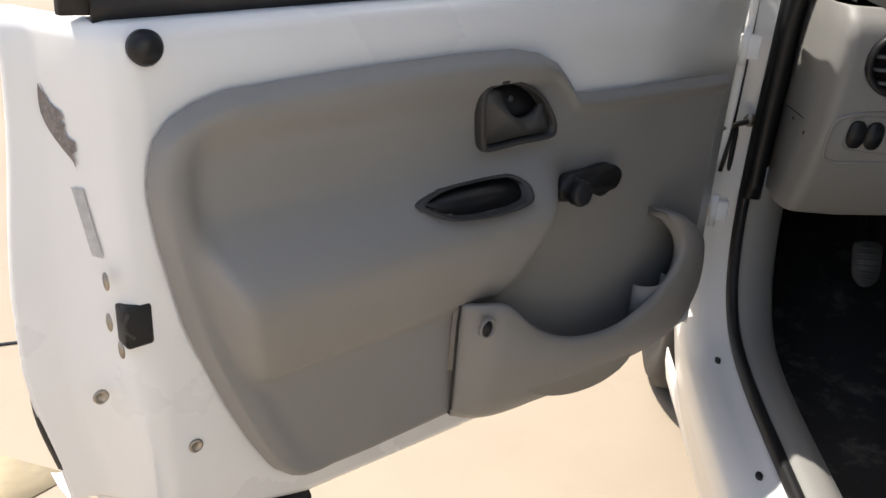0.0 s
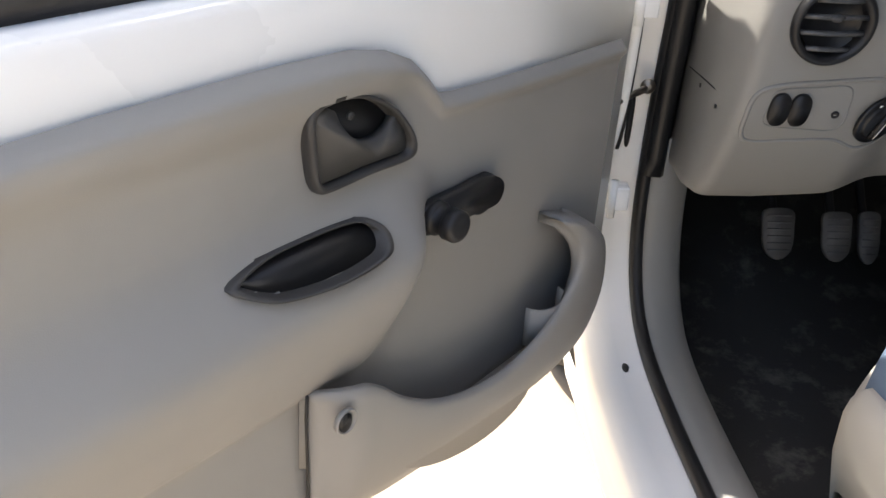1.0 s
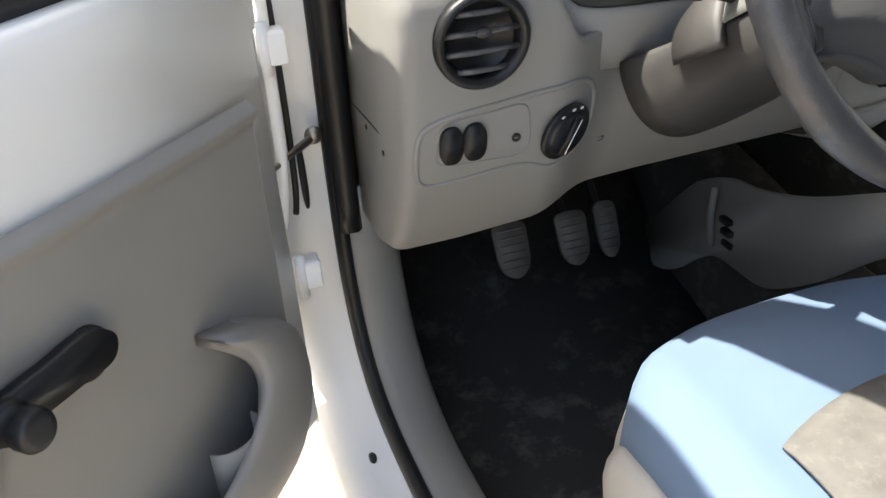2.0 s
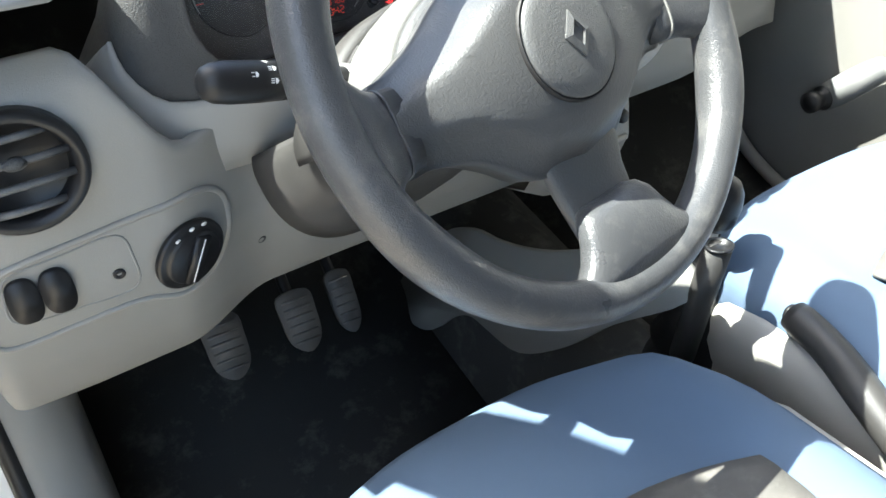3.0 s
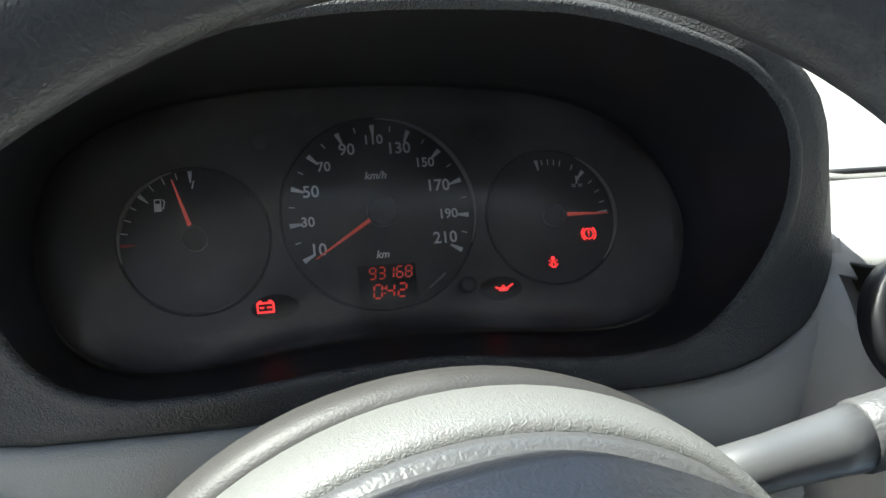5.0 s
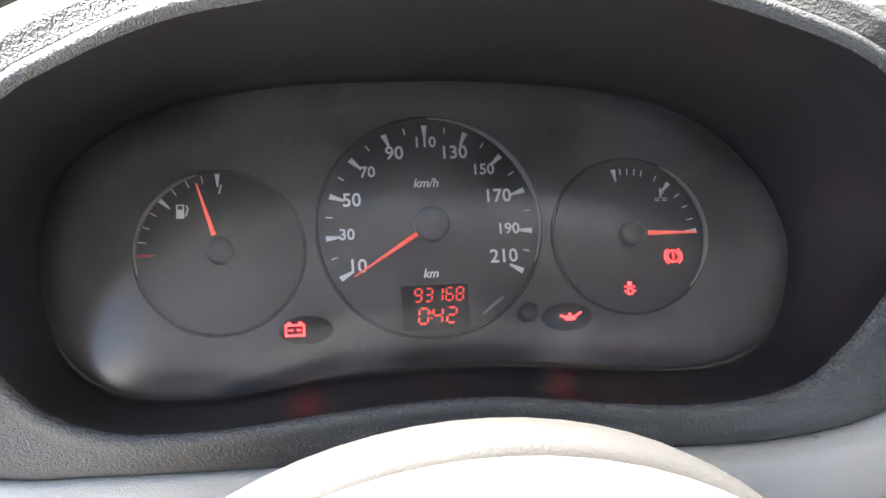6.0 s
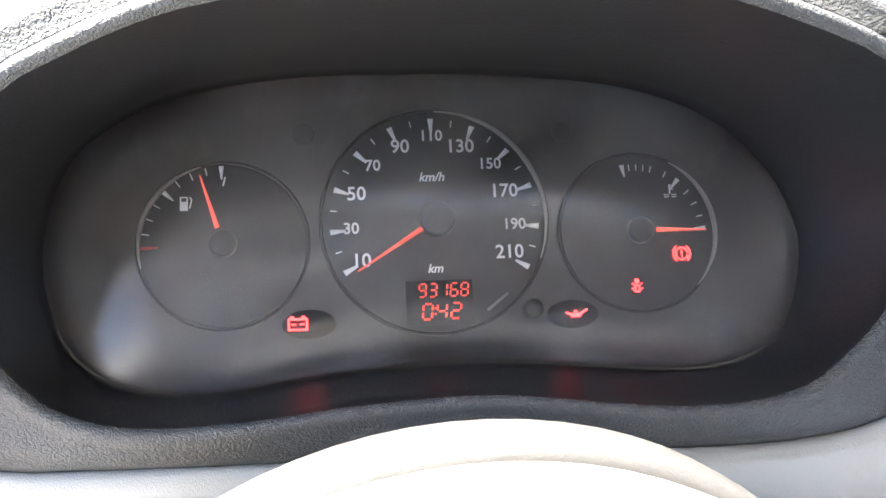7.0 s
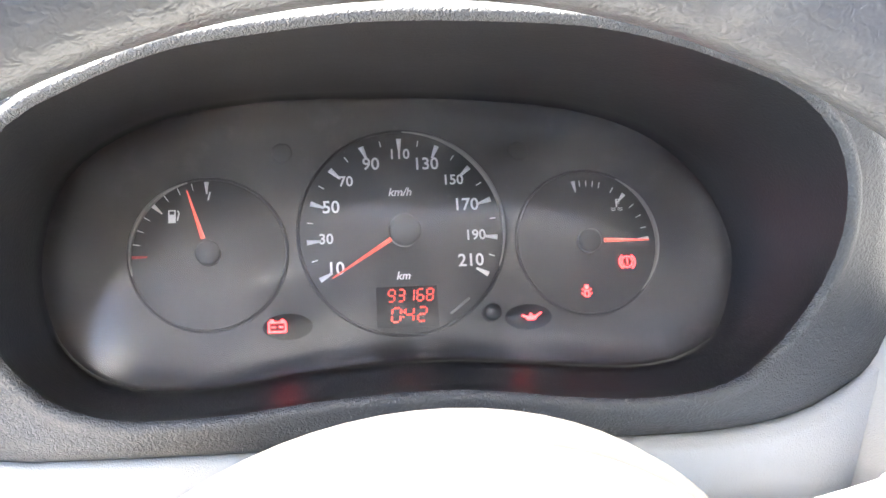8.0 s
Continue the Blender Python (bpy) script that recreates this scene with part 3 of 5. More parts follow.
# map pocket
PT = curve([(0.541, 0.056, 0.730), (0.500, 0.060, 0.732), (0.470, 0.060, 0.714), (0.437, 0.060, 0.682), (0.390, 0.060, 0.650), (0.340, 0.061, 0.631), (0.285, 0.062, 0.622), (0.235, 0.062, 0.624), (0.180, 0.061, 0.640), (0.135, 0.058, 0.664), (0.104, 0.052, 0.695), (0.106, 0.046, 0.730), (0.135, 0.040, 0.764)], 40)
PB = curve([(0.535, 0.020, 0.560), (0.490, 0.020, 0.537), (0.440, 0.020, 0.524), (0.390, 0.02, 0.519), (0.340, 0.02, 0.516), (0.285, 0.02, 0.517), (0.235, 0.02, 0.518), (0.160, 0.02, 0.517), (0.085, 0.018, 0.519), (0.022, 0.016, 0.538), (-0.014, 0.014, 0.595), (-0.010, 0.012, 0.668), (0.022, 0.016, 0.708), (0.085, 0.022, 0.748)], 40)
rows = []
for i, (a, b) in enumerate(zip(PT, PB)):
    end = smooth_step(-0.5, 3, i)
    a = Vector((a.x, 0.026 + (a.y - 0.026) * end, a.z))
    mid = (a + b) / 2
    out = Vector((0, 0.022 * end, 0))
    inside_wall = [a + Vector((0, -0.012, -0.012 - 0.088 * min(1, max((a - b).length - 0.075, 0.01) / 0.05) * (1 - smooth_step(24, 32, i)))), a + Vector((0, -0.007, -0.01)), a + Vector((0, -0.004, 0.0))]
    rows.append(inside_wall + [a + Vector((0, 0.002, -0.002)), a * 0.93 + b * 0.07 + out * 0.3, a * 0.7 + b * 0.3 + out * 0.75, mid + out * 0.85, a * 0.22 + b * 0.78 + out * 0.75, a * 0.06 + b * 0.94 + out * 0.35, b, b + Vector((0, -0.02, 0.004))])
rows.append([Vector((p[0] + 0.004, 0.006, p[2] + 0.002)) for p in rows[-1]])
pocket = part("map_pocket", grid(rows), TRIM, door, "grey plastic door pocket with a curved lip", thick=0.002)
recess = part("pocket_recess", lathe([(0.0135, -0.004), (0.0135, 0.0005), (0.0125, 0.0015), (0.0115, 0.0008), (0.0105, -0.002)], on_trim(0.0672, 0.524, 0.709), 28), TRIM, pocket, "round recess in the pocket lip")
# black oval, set off-centre, paints the shadow inside the recess
part("recess_shade", prism(ellipse(0.002, 0, 0.0082, 0.0105, 24), 0.0006, on_trim(0.0672, 0.524, 0.709)), BLACK, recess)
part("pocket_seam", tube([(0.5425, 0.034, 0.731), (0.5415, 0.030, 0.70), (0.539, 0.026, 0.63), (0.536, 0.022, 0.57)], 0.0016, 6), RUBBER, pocket, "dark seam at the pocket's end")
part("bottle_ring", grid([[(0.145 + 0.035 * math.cos(a), 0.028 + 0.026 * math.sin(a), z) for a in (math.pi * k / 10 for k in range(11))] for z in (0.60, 0.655)]), TRIM, pocket, "cup divider inside the pocket", thick=0.003)

# fastenings on the steel
def rivet(s, z, n=-0.004, r=0.008):
    m = on_trim(n, s, z)
    p = part("screw", lathe([(r, 0.0), (r, 0.002), (r * 0.7, 0.003), (r * 0.55, 0.001), (0.001, 0.001)], m, 18), STEEL, door)
    return p


rivet(0.880, 0.650), rivet(0.962, 0.728, -0.034)
latch = part("latch", box(0.914, -0.03, 0.788, 0.942, -0.002, 0.833, 0.004), BLACK, door, "black door latch in the edge")
part("latch_claw", tube(curve([(0.938, -0.002, 0.828), (0.942, -0.004, 0.812), (0.934, -0.002, 0.800)], 10), 0.0018, 8), COLUMNMAT, latch)
# stickers on the shut face
def shut(ds, z):
    dn = lerp([(0.0, 0.0), (0.010, -0.009), (0.018, -0.022), (0.030, -0.045), (0.040, -0.07), (0.046, -0.085)], ds)
    return Vector((0.925 + ds - 0.03 * smooth_step(0.75, 0.54, z) + 0.022 * smooth_step(1.05, 0.80, z) * smooth_step(0.03, 0.06, ds) + 0.0026, -0.0035 + dn, z))


rnd = random.Random(4)
rows = []
for k in range(25):
    t = k / 24
    mid, wide = 0.041 - 0.013 * t, 0.0052 * math.sin(math.pi * min(t * 1.05, 1)) + 0.0006
    rows.append([shut(mid + wide, 1.036 - 0.070 * t), shut(mid, 1.034 - 0.070 * t), shut(mid - wide * rnd.uniform(0.3, 1.2), 1.032 - 0.070 * t)])
part("scraped_label", grid(rows), OLDLABEL, door, "scraped grey-brown sticker", smooth=False)
part("label", grid([[shut(0.029 - 0.007 * t + w, 0.944 - 0.066 * t) for w in (0.003, 0.0, -0.003)] for t in (0.0, 0.25, 0.5, 0.75, 1.0)]), NEWLABEL, door, "pale grey paper sticker", smooth=False)
for z, s, n in ((0.86, 0.950, -0.03), (0.817, 0.951, -0.03), (0.79, 0.946, -0.02)):
    part("latch_screw", prism(ellipse(0, 0, 0.004, 0.009, 14), 0.004, lambda u, v, w, s=s, n=n, z=z: Vector((s + 0.3 * w + u * 0.4, n + 0.012 + w - u, z + v))), STEEL, door)
part("lock_button", lathe([(0.015, 0.0), (0.016, 0.008), (0.012, 0.014), (0.003, 0.016)], on_trim(-0.004, 0.902, 1.076), 24), BLACK, door, "black lock button")

# hinge, check strap and slots on the pillar
for z in (0.985, 0.712):
    hinge = part("hinge", box(0.060, 1.226, z - 0.018, 0.089, 1.252, z + 0.018, 0.003), WHITE, van, "white painted door hinge")
    part("hinge_pin", tube([(0.066, 1.230, z - 0.028), (0.066, 1.230, z + 0.028)], 0.006, 12), WHITE, hinge)
strap = part("check_strap", tube(curve([(0.020, 1.205, 0.852), (0.055, 1.238, 0.850), (0.085, 1.275, 0.850), (0.108, 1.305, 0.848)], 12), [0.0035] * 8 + [0.005] * 4, 8), STEEL, van, "rusty steel door check strap")
part("strap_bolt", lathe([(0.011, 0.0), (0.011, 0.003), (0.007, 0.004), (0.006, 0.006), (0.002, 0.0065)], lambda u, v, n: Vector((0.115 + u, 1.318 - n, 0.848 + v)), 20), STEEL, strap)
part("cable_slot", prism(ellipse(0.0945, 0.800, 0.0042, 0.042, 28, 3.0), 0.004, lambda u, v, n: Vector((u, 1.312 - n, v))), RUBBER, van, "black rubber cable grommet")
part("front_post", tube(curve([(0.071, 1.238, 1.10), (0.069, 1.245, 0.97), (0.067, 1.25, 0.86), (0.060, 1.252, 0.79), (0.056, 1.252, 0.765)], 16), [0.0068] * 12 + [0.006, 0.005, 0.004, 0.003], 10), WHITE, van, "white painted tube beside the pillar")
part("pillar_gap", tube(curve([(0.0835, 1.285, 1.05), (0.084, 1.29, 0.90), (0.082, 1.295, 0.80), (0.078, 1.298, 0.76)], 14), 0.0038, 8), RUBBER, van, "dark gap beside the pillar")

for side in (0, 1):
    f = mirrored if side else list
    part("cowl_side", grid([[p for p in f([(0.150, y, z) for z in (0.28, 0.6, 0.9, 1.10)])] for y in (1.34, 1.50, 1.75)]), FLOORMAT, van, "black lined side of the footwell", thick=0.01)
    part("wing_top", grid([[p for p in f([(0.03, y, 1.045), (0.10, y, 1.10), (0.16, y, 1.11)])] for y in (1.38, 1.5, 1.75)]), WHITE, van, thick=0.004)
# ---- dashboard ----
dash = thing("dashboard", pose(0, 0, 0), "pale grey plastic dashboard of a van", "dashboard")
FACE = [(0.735, 1.205), (0.76, 1.186), (0.80, 1.161), (0.85, 1.136), (0.88, 1.124), (0.92, 1.116), (0.96, 1.108), (1.00, 1.100), (1.035, 1.099), (1.055, 1.106), (1.068, 1.122), (1.075, 1.15), (1.078, 1.20), (1.080, 1.32)]
EDGE = [(0.15, 0.734), (0.25, 0.736), (0.38, 0.752), (0.50, 0.762), (0.75, 0.772)]


def face_y(x, z):
    y = lerp(FACE, z)
    y += 0.05 * smooth_step(0.335, 0.44, x)
    if x < 0.192:
        y += 0.018 * (1 - math.sqrt(max(0.0, 1 - ((0.192 - x) / 0.0195) ** 2)))
    return y


rows = []
for x in [0.165, 0.1665] + [0.1726 + 0.0024 * i for i in range(8)] + [0.192, 0.198, 0.205] + [0.212 + 0.005 * i for i in range(17)] + [0.30 + 0.01 * i for i in range(46)]:
    lo, cap = lerp(EDGE, x), 1.068 - 0.092 * smooth_step(0.30, 0.37, x) - 0.055 * smooth_step(0.50, 0.60, x)
    zs = [lo + (cap - lo) * k / 40 for k in range(41)]
    if x == 0.165:
        rows.append([(x, 1.345, z) for z in zs])
    elif x == 0.1665:
        rows.append([(x, face_y(0.1726, z) + 0.020, z) for z in zs])
    else:
        rows.append([(x, face_y(x, z), z) for z in zs])
under = [[(r[0][0], r[0][1] + 0.10, r[0][2] + 0.02), (r[0][0], r[0][1] + 0.012, r[0][2] - 0.003)] for r in rows]
over = [[(r[-1][0], r[-1][1] + 0.002, r[-1][2] + 0.002), (r[-1][0], r[-1][1] + 0.007, r[-1][2] + 0.003)] for r in rows]


def pierced(bm, holes):
    """Cuts round openings: holes are (x, z, radius)."""
    gone = []
    for f in bm.faces:
        c = f.calc_center_median()
        if any(math.hypot(c.x - x, c.z - z) < r for x, z, r in holes):
            gone.append(f)
    bmesh.ops.delete(bm, geom=gone, context="FACES")
    return bm


part("fascia", pierced(grid([u + r + o for u, r, o in zip(under, rows, over)]), [(0.252, 1.003, 0.040)]), DASH, dash, "pale grey lower fascia beside the steering wheel", thick=0.003)


def on_face(x0, z0, lift=0.0):
    """u to the right, v up, n towards the driver, lying on the fascia at x0, z0."""
    y0 = face_y(x0, z0)
    dz = (face_y(x0, z0 + 0.01) - face_y(x0, z0 - 0.01)) / 0.02
    dx = (face_y(x0 + 0.01, z0) - face_y(x0 - 0.01, z0)) / 0.02 if x0 > 0.22 else 0.0
    uu, vv = Vector((1, dx, 0)).normalized(), Vector((0, dz, 1)).normalized()
    nn = uu.cross(vv).normalized()
    vv = nn.cross(uu)
    o = Vector((x0, y0, z0)) + nn * lift
    return lambda u, v, n: o + uu * u + vv * v + nn * n


def round_vent(m, parent, r=0.046, deep=0.035):
    v = part("air_vent", lathe([(r + 0.002, -0.004), (r + 0.002, 0.006), (r - 0.001, 0.010), (r - 0.006, 0.009), (r - 0.009, 0.002), (r - 0.0115, -0.004), (r - 0.0115, -deep)], m, 40), BLACK, parent, "round black air vent")
    part("vent_back", lathe([(r - 0.008, 0.001 - deep), (0.001, 0.001 - deep)], m, 32), BLACK, v)
    for k in (-0.62, -0.21, 0.20, 0.61):
        h = k * r
        w = math.sqrt(max((r - 0.008) ** 2 - h * h, 0.0))
        part("slat", tube([m(-w, h, 0.003), m(-w * 0.4, h, 0.005), m(w * 0.4, h, 0.005), m(w, h, 0.003)], 0.0031, 8), WHEELMAT, v)
    for k in range(-2, 3):
        h = k * r * 0.34
        w = math.sqrt(max((r - 0.010) ** 2 - h * h, 0.0))
        part("vane", grid([[m(h, -w, -0.006), m(h, w, -0.006)], [m(h + 0.004, -w, -0.63 * deep), m(h + 0.004, w, -0.63 * deep)]]), BLACK, v, thick=0.0015)
    part("vent_tab", lathe([(0.006, 0.0), (0.007, 0.005), (0.004, 0.008)], lambda a, b, n: m(a * 1.2, b * 0.7 + 0.2 * r, n + 0.003), 16), HOODMAT, v)
    return v


round_vent(on_face(0.252, 1.003, 0.002), dash)
# switch panel with its raised border
pm = lambda u, v, n: Vector((u, face_y(u, v) - n, v))
PANEL = [(p.x, p.y) for p in curve([(0.190, 0.850, 0), (0.186, 0.882, 0), (0.192, 0.912, 0), (0.220, 0.924, 0), (0.28, 0.931, 0), (0.33, 0.936, 0), (0.372, 0.934, 0), (0.394, 0.912, 0), (0.392, 0.872, 0), (0.372, 0.845, 0), (0.340, 0.836, 0), (0.305, 0.848, 0), (0.25, 0.845, 0), (0.210, 0.842, 0)], 60, True)]
part("panel_rim", tube([pm(u, v, 0.0015) for u, v in PANEL + PANEL[:2]], 0.0032, 8, False), DASH, dash, "raised border round the switches")
INSET = [(p.x, p.y) for p in curve([(0.212, 0.870, 0), (0.210, 0.90, 0), (0.218, 0.917, 0), (0.26, 0.922, 0), (0.300, 0.924, 0), (0.308, 0.90, 0), (0.304, 0.866, 0), (0.26, 0.864, 0)], 40, True)]
part("panel_groove", tube([pm(u, v, 0.0012) for u, v in INSET + INSET[:2]], 0.0012, 6, False), DASHDARK, dash)
for x0 in (0.2225, 0.2475):
    m = on_face(x0, 0.893, 0.001)
    part("rocker_switch", prism(ellipse(0, 0, 0.0125, 0.0215, 28, 2.6), 0.006, m, 0.002), BLACK, dash, "black blank rocker switch")
part("panel_screw", lathe([(0.005, 0.0), (0.005, 0.002), (0.003, 0.0022), (0.002, 0.0005)], on_face(0.294, 0.887, 0.001), 14), BLACK, dash)
part("panel_screw", lathe([(0.0045, 0.0), (0.0045, 0.001), (0.002, 0.0005)], on_face(0.428, 0.832, 0.001), 14), BLACK, dash)
km = on_face(0.352, 0.880, 0.001)
knob = part("light_switch", lathe([(0.0335, -0.002), (0.0335, 0.002), (0.031, 0.004), (0.027, 0.0035), (0.026, 0.006), (0.024, 0.008), (0.004, 0.008)], km, 40), BLACK, dash, "black rotary light switch")
part("knob_bar", prism([(-0.006, -0.022), (0.006, -0.022), (0.007, 0.022), (-0.007, 0.022)], 0.006, lambda u, v, n: km(u * 0.93 + v * 0.36, v * 0.93 - u * 0.36, n + 0.006), 0.002), BLACK, knob)
part("pointer", prism([(-0.0007, -0.021), (0.0007, -0.021), (0.0007, 0.021), (-0.0007, 0.021)], 0.0006, lambda u, v, n: km(u * 0.93 + v * 0.36, v * 0.93 - u * 0.36, n + 0.0122)), PRINT, knob, "white pointer line")
for a, b in ((-0.013, 0.024), (0.001, 0.029), (0.013, 0.028)):
    part("symbol", prism(ellipse(a, b, 0.0026, 0.0018, 10), 0.0006, lambda u, v, n: km(u, v, n + 0.0040)), PRINT, knob, "small white lamp symbol")
# joint on the dash's end and its screws
part("end_joint", tube(curve([(0.1642, 1.30, 0.884), (0.1645, 1.22, 0.890), (0.1660, 1.18, 0.8915), (0.1706, 1.155, 0.8900), (0.1830, 1.1306, 0.8845)], 16), 0.0011, 6), RUBBER, dash, "joint in the dash's end panel")
for y, z in ((1.243, 0.877), (1.172, 0.874)):
    part("end_screw", lathe([(0.003, 0.0), (0.003, 0.0015), (0.001, 0.001)], lambda u, v, n, y=y, z=z: Vector((0.1648 - n, y + u, z + v)), 12), BLACK, dash)

# ---- instrument binnacle: u to the right, v up the dial, n towards the driver ----
DIAL0 = Vector((0.5525, 1.2535, 1.0463))
DIALU, DIALV = Vector((0.9802, 0.1822, -0.0774)).normalized(), Vector((-0.0453, 0.5873, 0.8081)).normalized()
DIALN = DIALU.cross(DIALV).normalized()
DIALV = DIALN.cross(DIALU)


def dial(u, v, n):
    return DIAL0 + DIALU * u + DIALV * v + DIALN * n


# the middle of the dash stands square to the instruments, a little turned against the doorway
CABIN = Matrix.Translation(DIAL0) @ Matrix((DIALU, DIALV, DIALN)).transposed().to_4x4() @ (Matrix.Translation((0.54, 1.262, 1.0285)) @ Matrix(((1, 0, 0), (0, 0.540, 0.8417), (0, -0.8417, 0.540))).transposed().to_4x4()).inverted()


def squared(ob):
    ob.matrix_basis = CABIN
    return ob


LENS = curve([(-0.018, 0.0635, 0), (0.033, 0.062, 0), (0.084, 0.056, 0), (0.121, 0.042, 0), (0.146, 0.019, 0), (0.157, -0.005, 0), (0.158, -0.026, 0), (0.147, -0.055, 0), (0.127, -0.067, 0), (0.104, -0.0705, 0), (0.072, -0.0685, 0), (0.036, -0.065, 0), (0.0, -0.0635, 0), (-0.047, -0.066, 0), (-0.084, -0.0705, 0), (-0.108, -0.071, 0), (-0.130, -0.068, 0), (-0.150, -0.056, 0), (-0.161, -0.037, 0), (-0.165, -0.007, 0), (-0.153, 0.029, 0), (-0.118, 0.052, 0), (-0.070, 0.0615, 0)], 400, True)
LIP = curve([(-0.035, 0.045, 0), (0.0, 0.046, 0), (0.044, 0.045, 0), (0.065, 0.043, 0), (0.080, 0.0405, 0), (0.100, 0.036, 0), (0.130, 0.0275, 0), (0.146, 0.0195, 0), (0.160, 0.008, 0), (0.169, -0.009, 0), (0.171, -0.030, 0), (0.163, -0.053, 0), (0.147, -0.0735, 0), (0.124, -0.0835, 0), (0.094, -0.086, 0), (0.063, -0.084, 0), (0.013, -0.078, 0), (-0.036, -0.079, 0), (-0.082, -0.083, 0), (-0.115, -0.0835, 0), (-0.132, -0.081, 0), (-0.149, -0.0745, 0), (-0.160, -0.064, 0), (-0.168, -0.049, 0), (-0.170, -0.025, 0), (-0.166, -0.006, 0), (-0.148, 0.0170, 0), (-0.129, 0.026, 0), (-0.110, 0.033, 0), (-0.092, 0.038, 0), (-0.073, 0.041, 0)], 400, True)


def even(outline, n=120, centre=(0.0, -0.010)):
    """The outline met by n even rays from a centre."""
    out = []
    polar = sorted((math.atan2(p.y - centre[1], p.x - centre[0]), (p.x - centre[0]), (p.y - centre[1])) for p in outline)
    polar = [(polar[-1][0] - 2 * math.pi, polar[-1][1], polar[-1][2])] + polar + [(polar[0][0] + 2 * math.pi, polar[0][1], polar[0][2])]
    for i in range(n):
        a = -math.pi + 2 * math.pi * (i + 0.5) / n
        for (a0, x0, y0), (a1, x1, y1) in zip(polar, polar[1:]):
            if a0 <= a <= a1:
                t = (a - a0) / (a1 - a0) if a1 > a0 else 0
                out.append(Vector((centre[0] + x0 + (x1 - x0) * t, centre[1] + y0 + (y1 - y0) * t, 0)))
                break
    return out


LENS, LIP = even(LENS), even(LIP)


def grown(outline, d):
    k = len(outline)
    out = []
    for i, p in enumerate(outline):
        t = outline[(i + 2) % k] - outline[i - 2]
        out.append(p + Vector((t.y, -t.x, 0)).normalized() * d)
    return out


def lip_height(v):
    """The hood's lip stands further out the higher it runs."""
    return 0.050 + 0.75 * max(0.0, v + 0.072)


def hood_row(d, dn, share=1.0):
    """A ring d outside the lip, dn towards the driver; share draws it back to the mask."""
    out = []
    for a, p, q in zip(LENS, LIP, grown(LIP, d)):
        w = a.lerp(q, share)
        out.append(dial(w.x, w.y, 0.010 + (lip_height(p.y) - 0.010) * share + dn))
    return out


part("binnacle", grid([[dial(p.x, p.y, 0.004) for p in grown(LENS, -0.001)], [dial(p.x, p.y, 0.010) for p in grown(LENS, 0.0005)], hood_row(0.002, 0.0, 0.12), hood_row(0.003, 0.0, 0.35), hood_row(0.003, 0.0, 0.65), hood_row(0.0015, -0.001, 0.90), hood_row(0.0, -0.001)], True), BINN, dash, "dark grey hooded instrument binnacle")
FOOT = even(curve([(-0.176, -0.096, 0), (-0.143, -0.0975, 0), (-0.104, -0.0985, 0), (-0.05, -0.0995, 0), (0.05, -0.1015, 0), (0.102, -0.1025, 0), (0.135, -0.1020, 0), (0.170, -0.0970, 0), (0.197, -0.0855, 0), (0.214, -0.0700, 0), (0.220, -0.054, 0), (0.222, -0.042, 0), (0.210, -0.004, 0), (0.188, 0.028, 0), (0.145, 0.053, 0), (0.08, 0.067, 0), (0.0, 0.071, 0), (-0.09, 0.064, 0), (-0.15, 0.049, 0), (-0.190, 0.026, 0), (-0.212, -0.002, 0), (-0.222, -0.034, 0), (-0.220, -0.064, 0), (-0.203, -0.087, 0)], 500, True))


def foot_height(v):
    return lip_height(v) - 0.016 - 0.030 * smooth_step(-0.08, 0.0, v)


def apron_row(t, bulge):
    """A ring between the hood's bead and its foot."""
    out = []
    for p, a, b in zip(LIP, grown(LIP, 0.0075), FOOT):
        w = a.lerp(b, t)
        h0, h1 = lip_height(p.y) - 0.0012, foot_height(p.y)
        out.append(dial(w.x, w.y, h0 + (h1 - h0) * t + bulge * (1 + 6 * smooth_step(-0.06, 0.02, p.y))))
    return out


part("hood", grid([hood_row(d, n) for d, n in ((0.0, -0.001), (0.0008, 0.0012), (0.0022, 0.0024), (0.0040, 0.0022), (0.0058, 0.0006))] + [apron_row(t, n) for t, n in ((0.0, 0.0), (0.25, 0.0018), (0.5, 0.0030), (0.75, 0.0026), (0.92, 0.0010), (1.0, -0.0015), (1.03, -0.008))] + [[dial(p.x, p.y, foot_height(q.y) - 0.05) for p, q in zip(grown(FOOT, -0.002), LIP)], [dial(p.x, p.y, -0.12) for p in grown(FOOT, -0.002)]], True), HOODMAT, dash, "grained grey hood round the instruments")


def pad_shift(x):
    return 0.09 * smooth_step(1.05, 1.38, x)


def pad_bulge(x, z):
    return pad_shift(x) - 0.068 * smooth_step(0.725, 0.785, x) * smooth_step(1.02, 0.84, x) * smooth_step(1.040, 0.985, z)


# pale panel that meets the hood's foot on both sides and below
SKIRT = sorted([(i, p) for i, p in enumerate(FOOT) if p.y < -0.034], key=lambda q: math.atan2(q[1].x, -q[1].y))
STEPS = ((-0.001, -0.012), (0.0012, -0.0005), (0.0035, 0.0010), (0.009, -0.002), (0.020, -0.010), (0.034, -0.026), (0.050, -0.046))
RINGS = [grown(FOOT, d) for d, _ in STEPS]
rows = []
for i, p in SKIRT:
    near = smooth_step(0.10, 0.19, p.x)
    fade = smooth_step(-0.030, -0.068, p.y)
    ring_points = [p + (RINGS[k][i] - p) * (1 if k < 3 else 0.12 + 0.88 * fade) for k in range(len(STEPS))]
    rows.append([dial(q.x, q.y, foot_height(LIP[i].y) + (drop if k < 3 else drop * (1 - 0.45 * near * fade))) for k, (q, (_, drop)) in enumerate(zip(ring_points, STEPS))])
